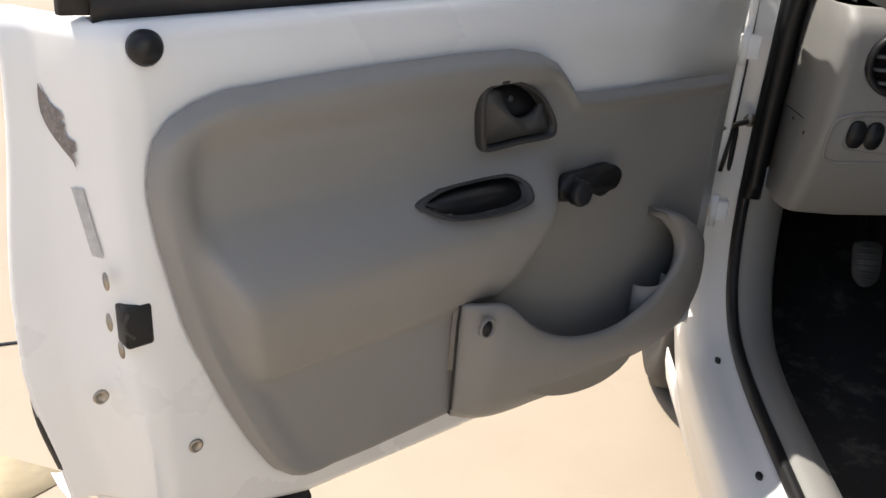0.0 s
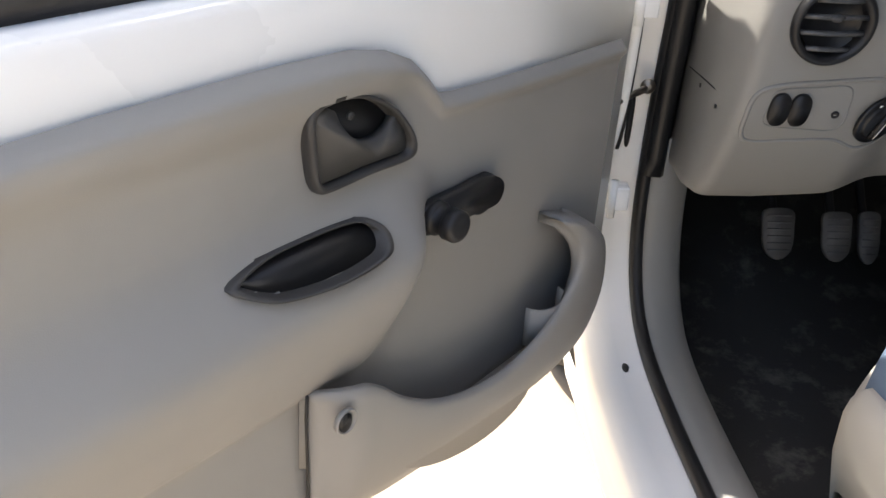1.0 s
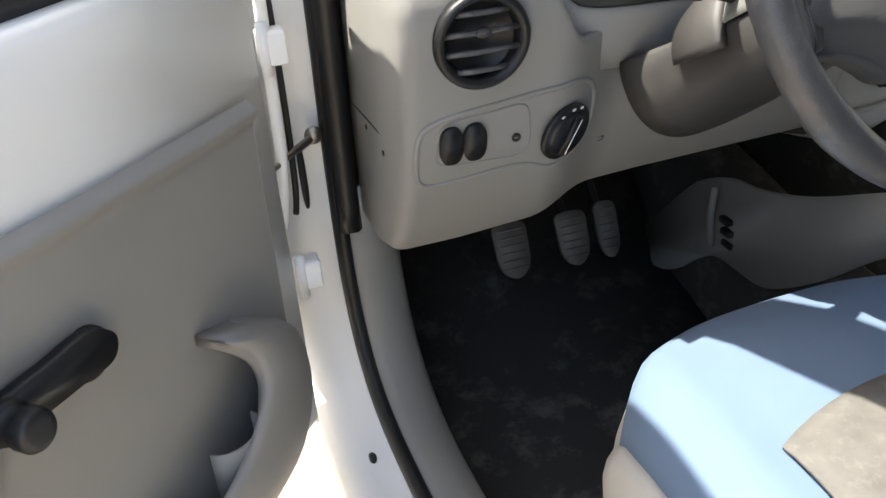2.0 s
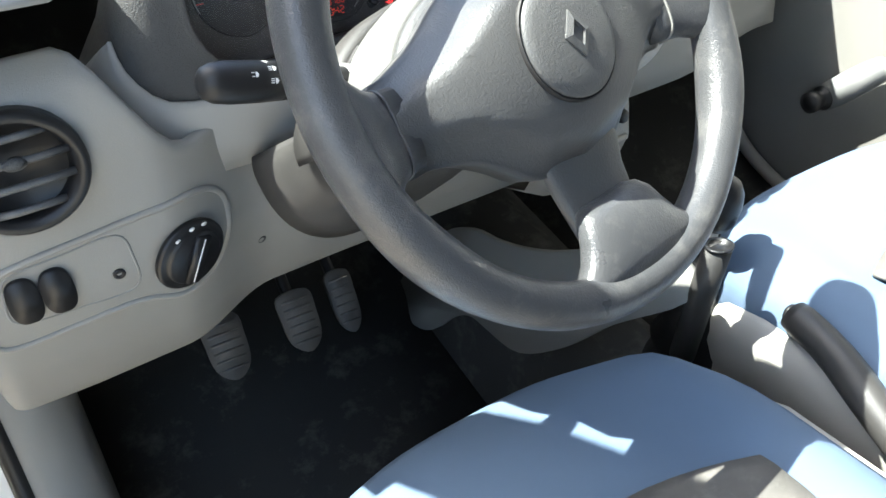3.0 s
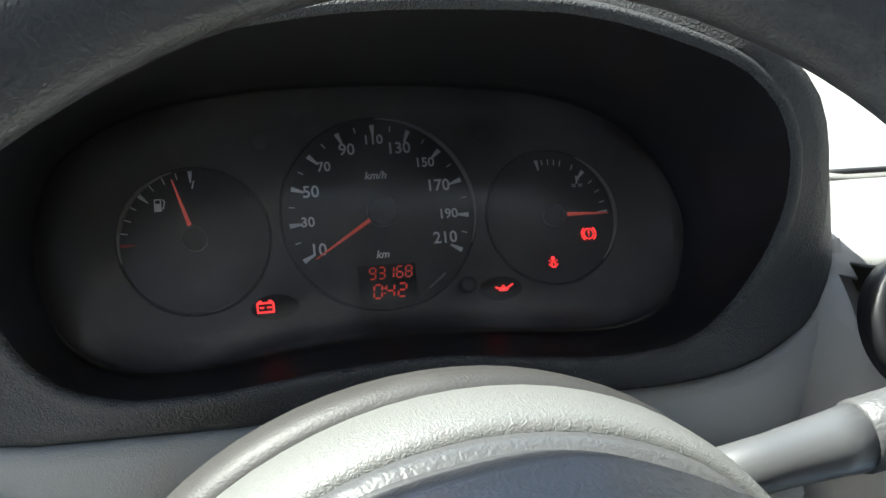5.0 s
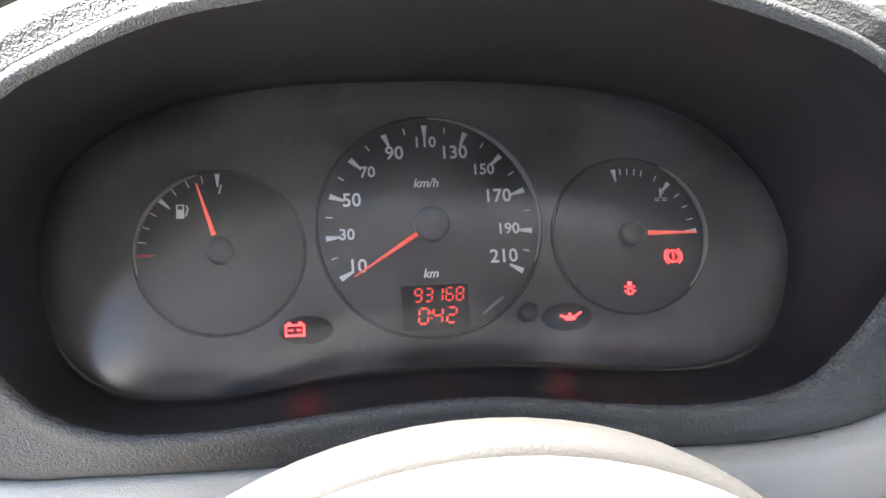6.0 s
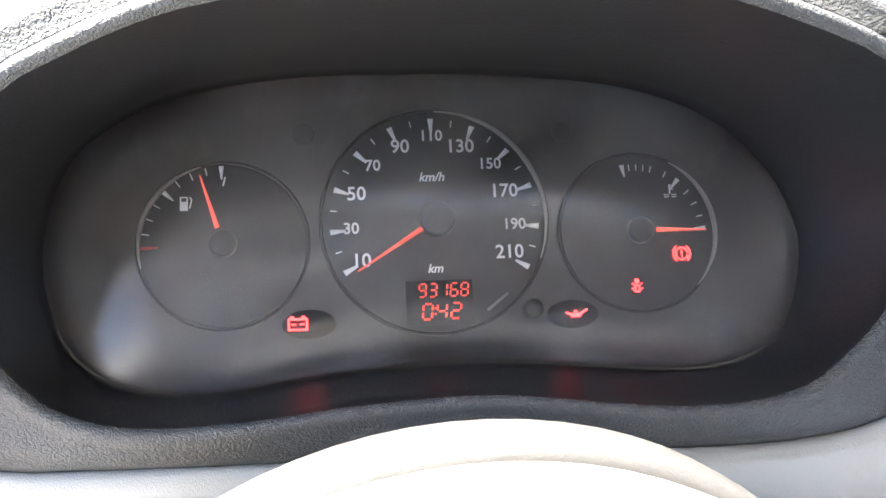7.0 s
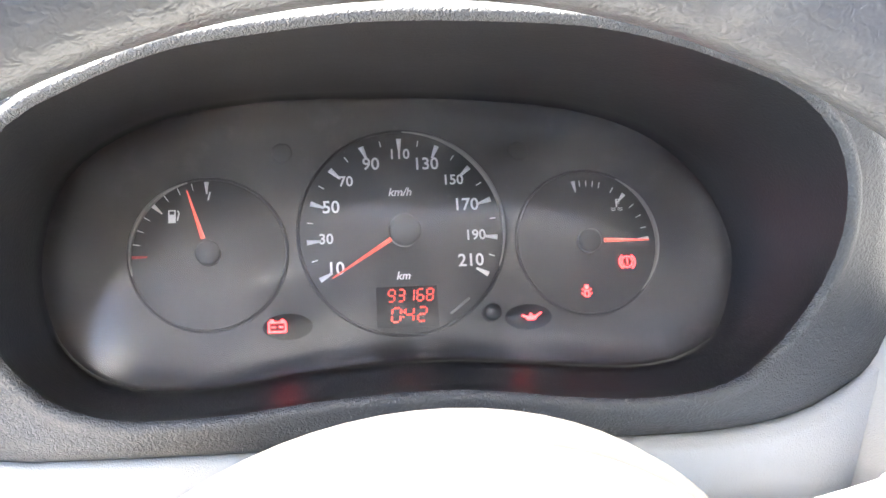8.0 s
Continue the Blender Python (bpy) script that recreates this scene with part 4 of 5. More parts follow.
part("hood_skirt", grid(rows), DASHLIT, dash, "pale grey panel round the hood", thick=0.002)

# ---- top of the dash and the panel with the middle vents ----
rows = []
for x in (0.165, 0.20, 0.26, 0.31, 0.34, 0.40, 0.55, 0.70, 0.745, 0.76, 0.775, 0.80, 0.90, 1.05, 1.10, 1.15, 1.20, 1.25, 1.30, 1.38, 1.46):
    near = 1.13 + 0.20 * smooth_step(0.28, 0.36, x) - 0.085 * smooth_step(0.745, 0.775, x) + pad_shift(x)
    z0 = 1.070 - 0.034 * smooth_step(0.66, 0.80, x)
    rows.append([(x, near + (1.70 - near) * k / 10, z0 + (1.062 - z0) * smooth_step(0, 10, k)) for k in range(11)])
squared(part("dash_top", grid(rows), DASHLIT, dash, "pale grey top of the dash", thick=0.004))
PAD = [(1.248, 1.036), (1.240, 1.030), (1.230, 1.022), (1.222, 1.005), (1.212, 0.98), (1.202, 0.955), (1.195, 0.935), (1.193, 0.922), (1.200, 0.913), (1.22, 0.908), (1.26, 0.905)]


rows = [[(x, y + pad_bulge(x, z), z - 0.03 * smooth_step(1.15, 1.46, x) - 0.03 * smooth_step(0.955, 0.935, z) * smooth_step(0.95, 0.80, x)) for y, z in ((q.x, q.y) for q in curve([(y, z, 0) for y, z in PAD], 41))] for x in [0.748 + 0.0062 * i for i in range(116)]]
rows.insert(0, [(x - 0.010, y + 0.045, z) for x, y, z in rows[0]])
squared(part("upper_panel", pierced(grid(rows), [(0.780, 0.993, 0.019), (0.892, 0.988, 0.019), (1.20, 0.971, 0.027)]), DASHLIT, dash, "pale grey panel with the middle air vents", thick=0.003))
squared(part("top_groove", tube([(x, 1.251 + pad_shift(x), 1.0385 - 0.03 * smooth_step(1.15, 1.46, x)) for x in [0.775 + 0.038 * i for i in range(18)]], 0.0022, 6), BLACK, dash, "dark groove along the dash's edge"))
squared(part("panel_seam", tube([(1.132, y - 0.001 + pad_shift(1.132), z) for y, z in PAD[:9]], 0.0012, 6), DASHDARK, dash))


def on_pad(x0, z0):
    y0 = lerp([(z, y) for y, z in PAD[:8]][::-1], z0) + pad_bulge(x0, z0)
    vv = Vector((0, 0.60 if x0 < 1.0 else 0.36, 0.85)).normalized()
    uu = Vector((1, (pad_shift(x0 + 0.02) - pad_shift(x0 - 0.02)) / 0.04, 0)).normalized()
    nn = uu.cross(vv).normalized()
    lift = 0.006 if x0 < 1.0 else 0.0
    return lambda u, v, n: Vector((x0, y0, z0)) + uu * u + vv * v + nn * (n + lift)


for x0, z0 in ((0.780, 0.993), (0.892, 0.988), (1.20, 0.975)):
    squared(round_vent(on_pad(x0, z0), dash, 0.033, 0.014))
m = on_pad(0.842, 1.010)
squared(part("vent_wheel", grid([[m(-0.012 + 0.030 * math.cos(a) * k, 0.024 * math.sin(a), 0.002 + 0.006 * (k - 1)) for a in (-1.0 + 2.0 * i / 14 for i in range(15))] for k in (0.86, 0.95, 1.04)]), BLACK, dash, "ribbed thumbwheel of the vent", thick=0.003))
squared(part("hazard_switch", lathe([(0.011, 0.0), (0.011, 0.004), (0.008, 0.006), (0.001, 0.0065)], on_pad(0.872, 0.948), 20), DASHDARK, dash, "round grey push switch"))
# lower panel on the passenger's side and the middle stack
rows = [[(x, y + 0.8 * pad_shift(x), z) for y, z in ((1.27, 0.905), (1.262, 0.88), (1.25, 0.84), (1.25, 0.80), (1.28, 0.785), (1.40, 0.78))] for x in [0.86 + 0.03 * i for i in range(19)]]
squared(part("glovebox_panel", grid(rows), DASHDARK, dash, "grey lower panel on the passenger's side", thick=0.003))
rows = []
for x, dy in ((0.735, 0.03), (0.742, 0.006), (0.755, 0.0), (0.80, -0.002), (0.855, 0.0), (0.874, 0.004), (0.884, 0.018), (0.886, 0.06), (0.886, 0.16)):
    rows.append([(x - 0.08 * smooth_step(0.80, 0.74, z) * smooth_step(0.80, 0.89, x), y + dy, z) for y, z in ((1.205, 0.925), (1.185, 0.90), (1.175, 0.87), (1.170, 0.83), (1.168, 0.795), (1.163, 0.775), (1.175, 0.758), (1.24, 0.75))])
stack = squared(part("centre_console", grid(rows), DASH, dash, "pale grey middle console with knobs", thick=0.003))
for x0 in (0.8165, 0.8420):
    part("console_knob", lathe([(0.0105, -0.004), (0.0105, 0.006), (0.0085, 0.008), (0.008, 0.018), (0.0065, 0.020), (0.001, 0.020)], lambda u, v, n, x0=x0: Vector((x0 + u, 1.170 - n, 0.829 + v)), 22), BLACK, stack, "black round knob")
part("tray_slot", box(0.775, 1.160, 0.868, 0.865, 1.185, 0.890, 0.003), BLACK, stack, "dark slot in the console")
part("tray_lip", tube([(0.77, 1.170, 0.861), (0.82, 1.167, 0.861), (0.868, 1.169, 0.861)], 0.003, 8), DASH, stack)
part("shelf_lip", tube([(0.76, 1.164, 0.796), (0.80, 1.160, 0.796), (0.862, 1.166, 0.797)], 0.004, 8), DASH, stack)

# ---- instrument cluster ----
cluster = thing("instrument_cluster", pose(0, 0, 0), "dusty instrument cluster with lit red warning lamps", "instrument cluster")
MIDDLE = Vector((0.0, -0.005, 0))
rows = [[dial(0.0, -0.005, 0.0)] * 120]
for k, n in ((0.02, 0.0), (0.5, 0.0), (0.74, 0.0), (0.80, 0.0004), (0.85, 0.0012), (0.89, 0.0024), (0.93, 0.0042), (0.965, 0.0066), (0.985, 0.0085), (1.0, 0.0105)):
    rows.append([dial(q.x, q.y, n) for q in (MIDDLE.lerp(p, k) for p in LENS)])
part("mask", grid(rows, True), LENSBED, cluster, "dusty grey cluster mask")
cover_rows = [[dial(q.x, q.y, 0.0125 + 0.010 * (1 - k * k)) for q in (MIDDLE.lerp(p, k) for p in LENS)] for k in (0.002, 0.25, 0.5, 0.75, 0.9, 0.985)]
window = part("clear_cover", grid(cover_rows, True), DUST, cluster, "dusty clear plastic cover")
window.visible_shadow = False
FUEL, SPEED, TEMP = (-0.0941, -0.0085, 0.0356), (-0.0028, -0.0006, 0.0497), (0.0888, -0.0086, 0.0357)
FACES = {}
for key, (cu, cv, cr), lab in (("fuel_gauge", FUEL, "charcoal fuel gauge"), ("speedometer", SPEED, "charcoal speedometer with white figures to 210"), ("temperature_gauge", TEMP, "charcoal temperature gauge")):
    m = lambda u, v, n, cu=cu, cv=cv: dial(cu + u, cv + v, n)
    FACES[key] = part(key, lathe([(cr, 0.0), (cr, 0.0012), (cr - 0.001, 0.0016), (0.001, 0.0016)], m, 64), DIALMAT, cluster, lab)
    part("dial_groove", tube([m((cr + 0.0004) * math.cos(a), (cr + 0.0004) * math.sin(a), 0.0012) for a in (2 * math.pi * i / 64 for i in range(65))], 0.0009, 6, False), BLACK, FACES[key])


# pale tapered arcs draw the highlight on one side of each dial's edge
def arc(face, c, a0, a1):
    pts = [dial(c[0] + (c[2] - 0.0002) * math.cos(a), c[1] + (c[2] - 0.0002) * math.sin(a), 0.0022) for a in (radians(a0 + (a1 - a0) * i / 24) for i in range(25))]
    part("edge_highlight", tube(pts, [0.0003 + 0.0009 * math.sin(math.pi * i / 24) for i in range(25)], 6), DASH, FACES[face], "pale arc drawn as the highlight on the dial's edge")


arc("speedometer", SPEED, -22, 88), arc("temperature_gauge", TEMP, -45, 62), arc("fuel_gauge", FUEL, 105, 195)


def tick(face, c, ang, r0, r1, w0, w1, mat=PRINT):
    a = radians(ang)
    e, t = (math.cos(a), math.sin(a)), (-math.sin(a), math.cos(a))
    out = [(c[0] + e[0] * r + t[0] * w, c[1] + e[1] * r + t[1] * w) for r, w in ((r0, -w0), (r1, -w1), (r1, w1), (r0, w0))]
    part("tick", prism(out, 0.0003, lambda u, v, n: dial(u, v, n + 0.0017)), mat, FACES[face])


for i in range(11):
    tick("speedometer", SPEED, 209 - 23.8 * i, 0.0395, 0.0462, 0.0005, 0.0013)
for i in range(10):
    tick("speedometer", SPEED, 197.1 - 23.8 * i, 0.0430, 0.0460, 0.00022, 0.00028)
for i in range(8):
    big = i in (0, 4)
    tick("fuel_gauge", FUEL, 91 + 11.4 * i, 0.0286 if big else 0.0312, 0.0345, 0.0003 if big else 0.00018, 0.0011 if big else 0.00022)
tick("fuel_gauge", FUEL, 181, 0.0275, 0.0345, 0.0004, 0.0007, REDPRINT)
for a in (100, 49, 1):
    tick("temperature_gauge", TEMP, a, 0.0255, 0.0312, 0.0003, 0.0011)
for a in (94, 87.5, 81, 74.5, 61, 36, 24, 12):
    tick("temperature_gauge", TEMP, a, 0.0280, 0.0310, 0.00018, 0.00022)


def lettering(name, body, size, u, v, mat, parent, place, shear=0.0, turn=0.0, bold=0.0):
    """Words laid on a surface: place(u, v, n)."""
    data = bpy.data.curves.new("words", "FONT")
    data.body, data.size, data.align_x, data.align_y, data.shear, data.offset, data.extrude = body, size, "CENTER", "CENTER", shear, bold, 0.0001
    data.resolution_u = 3
    tmp = bpy.data.objects.new("words", data)
    me = bpy.data.meshes.new_from_object(tmp)
    bpy.data.objects.remove(tmp)
    c, s = math.cos(radians(turn)), math.sin(radians(turn))
    for vert in me.vertices:
        x, y, z = vert.co
        vert.co = place(u + x * c - y * s, v + x * s + y * c, 0.0002 + z)
    me.name = name
    me.materials.clear()
    me.materials.append(mat)
    ob = new(name, me)
    ob.parent = parent
    return ob


on_dial = lambda u, v, n: dial(u, v, n + 0.0017)
for body, u, v, big in (("10", -0.0357, -0.0178, 1), ("30", -0.0397, -0.0035, 0), ("50", -0.0369, 0.0119, 1), ("70", -0.0293, 0.0245, 0), ("90", -0.0169, 0.0329, 1), ("110", -0.0029, 0.0376, 0),
                        ("130", 0.0100, 0.0325, 1), ("150", 0.0229, 0.0242, 0), ("170", 0.0286, 0.0116, 1), ("190", 0.0323, -0.0036, 0), ("210", 0.0294, -0.0160, 1)):
    lettering("figure", body, 0.0085 if big else 0.0070, u, v, PRINT, FACES["speedometer"], on_dial, bold=0.00012)
lettering("unit_kmh", "km/h", 0.0056, -0.0036, 0.0187, PRINT, FACES["speedometer"], on_dial, 0.25, bold=0.0001)
lettering("unit_km", "km", 0.0054, -0.0039, -0.0223, PRINT, FACES["speedometer"], on_dial, 0.25, bold=0.0001)
lettering("full_mark", "1", 0.0055, -0.0940, 0.0189, PRINT, FACES["fuel_gauge"], on_dial, 0.25, bold=0.0001)
part("part_code", prism([(-0.0060, -0.0006), (0.0060, -0.0006), (0.0060, 0.0006), (-0.0060, 0.0006)], 0.0002, lambda u, v, n: dial(0.0228 + 0.80 * u - 0.60 * v, -0.0377 + 0.60 * u + 0.80 * v, n + 0.0017)), DASHDARK, FACES["speedometer"], "fine grey printed code")


def needle(face, c, ang, r0, r1, hub):
    a = radians(ang)
    e, t = (math.cos(a), math.sin(a)), (-math.sin(a), math.cos(a))
    out = [(c[0] + e[0] * r + t[0] * w, c[1] + e[1] * r + t[1] * w) for r, w in ((r0, -0.00105), (r1, -0.0003), (r1, 0.0003), (r0, 0.00105))]
    part("needle", prism(out, 0.0006, lambda u, v, n: dial(u, v, n + 0.0052)), NEEDLE, FACES[face], "orange needle with a slight added glow")
    part("needle_hub", lathe([(hub, 0.0016), (hub, 0.006), (hub - 0.001, 0.0072), (0.001, 0.0075)], lambda u, v, n: dial(c[0] + u, c[1] + v, n), 28), DIALMAT, FACES[face], "dark needle cap")


needle("speedometer", (SPEED[0] + 0.0005, SPEED[1]), 212.2, 0.008, 0.0415, 0.0078)
needle("fuel_gauge", FUEL, 107.0, 0.007, 0.0310, 0.0058)
needle("temperature_gauge", TEMP, -1.5, 0.007, 0.0300, 0.0058)
# red display with seven-bar figures
screen = part("display", prism([(-0.0172, -0.0468), (0.0122, -0.0468), (0.0120, -0.0274), (-0.0172, -0.0274)], 0.0003, lambda u, v, n: dial(u, v, n + 0.0016)), DIALMAT, cluster, "dark odometer display")
BARS = {"0": "abcdef", "1": "bc", "2": "abged", "3": "abgcd", "4": "fgbc", "6": "afgedc", "8": "abcdefg", "9": "abcdfg"}


def figure(ch, u0, v0, w, h, t):
    q = {"a": (0, h, 1), "d": (0, 0, 1), "g": (0, h / 2, 1), "b": (w, h * 0.75, 0), "c": (w, h * 0.25, 0), "e": (0, h * 0.25, 0), "f": (0, h * 0.75, 0)}
    for bar in BARS[ch]:
        bm = bmesh.new()
        x, y, flat = q[bar]
        x0, x1, y0, y1 = (t * 0.7, w - t * 0.7, y - t / 2, y + t / 2) if flat else (x - t / 2, x + t / 2, y - h / 4 + t * 0.55, y + h / 4 - t * 0.55)
        vs = [bm.verts.new(dial(u0 + a + 0.12 * b, v0 + b, 0.0021)) for a, b in ((x0, y0), (x1, y0), (x1, y1), (x0, y1))]
        bm.faces.new(vs)
        part("digit_bar", bm, LCD, screen, smooth=False)


for i, ch in enumerate("93168"):
    figure(ch, -0.0118 + 0.0046 * i, -0.0345, 0.0030, 0.0056, 0.0007)
for i, ch in enumerate("042"):
    figure(ch, -0.0105 + 0.0062 * i, -0.0442, 0.0040, 0.0066, 0.0009)
for v in (-0.0420, -0.0395):
    part("colon", prism(ellipse(-0.0048, v, 0.0005, 0.0005, 8), 0.0002, lambda a, b, n: dial(a, b, n + 0.0020)), LCD, screen)
# warning lamps
for cu, cv in ((-0.0589, -0.0440), (0.0560, -0.0444)):
    part("lamp_window", prism(ellipse(cu, cv, 0.0115, 0.0062, 32), 0.0004, lambda u, v, n: dial(u, v, n + 0.0003)), DIALMAT, cluster, "dark oval lamp window")


def lamp(name, shapes, cu, cv, lab):
    bm = bmesh.new()
    for shape in shapes:
        bm.faces.new([bm.verts.new(dial(cu + u, cv + v, 0.0024)) for u, v in shape])
    part(name, bm, REDLAMP, cluster, lab, smooth=False)


def hollow(u0, v0, u1, v1, t):
    return [[(u0, v0), (u1, v0), (u1, v0 + t), (u0, v0 + t)], [(u0, v1 - t), (u1, v1 - t), (u1, v1), (u0, v1)], [(u0, v0 + t), (u0 + t, v0 + t), (u0 + t, v1 - t), (u0, v1 - t)], [(u1 - t, v0 + t), (u1, v0 + t), (u1, v1 - t), (u1 - t, v1 - t)]]


def band(r, a0, a1, t, k=10):
    a = [radians(a0 + (a1 - a0) * i / k) for i in range(k + 1)]
    return [[(r * math.cos(p), r * math.sin(p)), (r * math.cos(q), r * math.sin(q)), ((r + t) * math.cos(q), (r + t) * math.sin(q)), ((r + t) * math.cos(p), (r + t) * math.sin(p))] for p, q in zip(a, a[1:])]


lamp("battery_lamp", hollow(-0.0042, -0.0026, 0.0042, 0.0026, 0.0008) + [[(-0.0032, 0.0026), (-0.0016, 0.0026), (-0.0016, 0.0036), (-0.0032, 0.0036)], [(0.0016, 0.0026), (0.0032, 0.0026), (0.0032, 0.0036), (0.0016, 0.0036)], [(-0.0028, -0.0003), (-0.0008, -0.0003), (-0.0008, 0.0004), (-0.0028, 0.0004)], [(0.0008, -0.0003), (0.0028, -0.0003), (0.0028, 0.0004), (0.0008, 0.0004)]], -0.0636, -0.0441, "lit red battery lamp")
lamp("oil_lamp", [[(-0.0026, -0.0016), (0.0018, -0.0016), (0.0026, 0.0002), (-0.0026, 0.0002)], [(0.0022, -0.0004), (0.0052, 0.0014), (0.0048, 0.0020), (0.0020, 0.0004)], [(-0.0048, 0.0002), (-0.0026, -0.0006), (-0.0024, 0.0000), (-0.0044, 0.0010)], [(-0.0010, 0.0004), (0.0004, 0.0004), (0.0004, 0.0014), (-0.0010, 0.0014)]], 0.0572, -0.0444, "lit red oil lamp")
lamp("brake_lamp", band(0.0024, 0, 350, 0.0006, 18) + band(0.0036, 125, 235, 0.0007) + band(0.0036, -55, 55, 0.0007) + [[(-0.0003, -0.0004), (0.0003, -0.0004), (0.0004, 0.0017), (-0.0004, 0.0017)], [(-0.0003, -0.0015), (0.0003, -0.0015), (0.0003, -0.0009), (-0.0003, -0.0009)]], 0.1076, -0.0195, "lit red brake lamp")
lamp("belt_lamp", hollow(-0.0013, -0.0028, 0.0013, 0.0004, 0.0006) + [[(-0.0008, 0.0010), (0.0008, 0.0010), (0.0010, 0.0030), (-0.0010, 0.0030)], [(-0.0026, -0.0014), (-0.0017, -0.0018), (-0.0017, -0.0011), (-0.0026, -0.0007)], [(0.0017, -0.0018), (0.0026, -0.0014), (0.0026, -0.0007), (0.0017, -0.0011)], [(-0.0024, 0.0006), (-0.0016, 0.0006), (-0.0016, 0.0012), (-0.0024, 0.0012)], [(0.0016, 0.0006), (0.0024, 0.0006), (0.0024, 0.0012), (0.0016, 0.0012)]], 0.0857, -0.0333, "lit red lamp in the temperature gauge")


def sign(name, shapes, cu, cv, face):
    bm = bmesh.new()
    for shape in shapes:
        bm.faces.new([bm.verts.new(dial(cu + u, cv + v, 0.0020)) for u, v in shape])
    part(name, bm, PRINT, FACES[face], "small white symbol", smooth=False)


sign("pump_symbol", [[(-0.0026, -0.0030), (0.0008, -0.0030), (0.0008, 0.0004), (-0.0026, 0.0004)]] + hollow(-0.0026, 0.0004, 0.0008, 0.0032, 0.0006) + [[(0.0012, -0.0020), (0.0018, -0.0020), (0.0026, 0.0014), (0.0020, 0.0014)], [(0.0014, 0.0028), (0.0019, 0.0030), (0.0028, 0.0014), (0.0022, 0.0012)]], -0.1096, 0.0096, "fuel_gauge")
sign("coolant_symbol", [[(-0.0004, -0.0016), (0.0004, -0.0016), (0.0004, 0.0028), (-0.0004, 0.0028)]] + [[(0.0004, v), (0.0018, v), (0.0018, v + 0.0004), (0.0004, v + 0.0004)] for v in (0.0002, 0.0012, 0.0022)] + [[(u, v + d), (u + 0.0012, v - d), (u + 0.0012, v - d + 0.0004), (u, v + d + 0.0004)] for v in (-0.0022, -0.0032) for u, d in ((-0.0030, 0.0002), (-0.0018, -0.0002), (0.0006, 0.0002), (0.0018, -0.0002))], 0.1049, 0.0098, "temperature_gauge")
part("trip_button", lathe([(0.0042, 0.0), (0.0042, 0.0075), (0.0034, 0.009), (0.001, 0.0092)], lambda u, v, n: dial(0.0375 + u, -0.0418 + v, n), 24), GLOSSBLACK, cluster, "glossy black trip button")
for cu, cv in ((-0.0594, 0.0401), (0.0572, 0.0391)):
    part("mask_boss", lathe([(0.006, -0.0004), (0.004, 0.0004), (0.001, 0.0006)], lambda u, v, n, cu=cu, cv=cv: dial(cu + u, cv + v, n), 20), LENSBED, cluster)
# ---- steering wheel: u to the right, v up, n towards the driver ----
W0, WN = Vector((0.5896, 0.9440, 1.0553)), Vector((0.2365, -0.8451, 0.4794)).normalized()
WU = Vector((-WN.y, WN.x, 0)).normalized()
WV = WN.cross(WU)
WHEELM = Matrix.Translation(W0) @ Matrix((WU, WV, WN)).transposed().to_4x4()
wheel = thing("steering_wheel", WHEELM, "worn dark grey three-spoke steering wheel", "steering wheel")
R, r = 0.1816, 0.0161
rows = []
for i in range(120):
    a = 2 * math.pi * i / 120
    away = abs((math.degrees(a) + 180) % 360 - 180)
    grip = 1 + 0.10 * math.exp(-((away - 30) / 12) ** 2) + 0.10 * math.exp(-((away - 150) / 12) ** 2)
    rows.append([((R + r * grip * math.cos(b)) * math.cos(a), (R + r * grip * math.cos(b)) * math.sin(a), r * 1.08 * grip * math.sin(b)) for b in (2 * math.pi * k / 24 for k in range(24))])
rim = part("rim", grid(rows + rows[:1], True), WHEELMAT, wheel, "worn grey leather-grained rim")
# hub: a dome that falls away at the top and runs out into two side arms
HALF = [(0.0, 0.060), (0.028, 0.0575), (0.052, 0.0475), (0.070, 0.0365), (0.090, 0.027), (0.115, 0.019), (0.1375, 0.0135), (0.1385, -0.015), (0.1375, -0.0435), (0.115, -0.046), (0.090, -0.053), (0.066, -0.068), (0.040, -0.086), (0.0, -0.094)]
HUB = [(q.x, q.y) for q in curve([(u, v, 0) for u, v in HALF] + [(-u, v, 0) for u, v in HALF[-2:0:-1]], 132, True)]


TOPEDGE, LOWEDGE = [(u, v) for u, v in HALF[:7]], [(u, v) for u, v in HALF[:7:-1]]


def hub_height(u, v):
    """The hub's front face: a dome, bevelled along its upper edge and rounded below."""
    a = abs(u)
    n = 0.002 + 0.021 * (1 - smooth_step(0.040, 0.125, math.hypot(u, v * 1.2 + 0.006))) - 0.006 * smooth_step(0.08, 0.14, a)
    n -= (0.040 - 0.022 * smooth_step(0.07, 0.135, a)) * (1 - smooth_step(-0.002, 0.022, lerp(TOPEDGE, a) - v))
    return n - 0.020 * (1 - smooth_step(0.0, 0.026, v - lerp(LOWEDGE, a)))


rows = []
for k, drop in [(0.02 + 0.06 * i, 0.0) for i in range(14)] + [(0.80 + 0.02 * i + 0.02, 0.0) for i in range(10)] + [(0.998, -0.010), (0.97, -0.030), (0.80, -0.045)]:
    rows.append([(u * k, v * k - 0.010 * (1 - k), hub_height(u * k, v * k - 0.010 * (1 - k)) + drop) for u, v in HUB])
hub = part("hub", grid(rows, True, True), HUBMAT, wheel, "grained grey airbag hub")
pad = lambda u, v, n: Vector((-0.005 + u, -0.0075 + v, 0.0215 + n))
part("pad", lathe([(0.0405, -0.004), (0.0405, 0.0045), (0.0392, 0.0064), (0.033, 0.0082), (0.024, 0.0098), (0.012, 0.0108), (0.001, 0.011)], pad, 64), PADMAT, hub, "round grained centre pad")
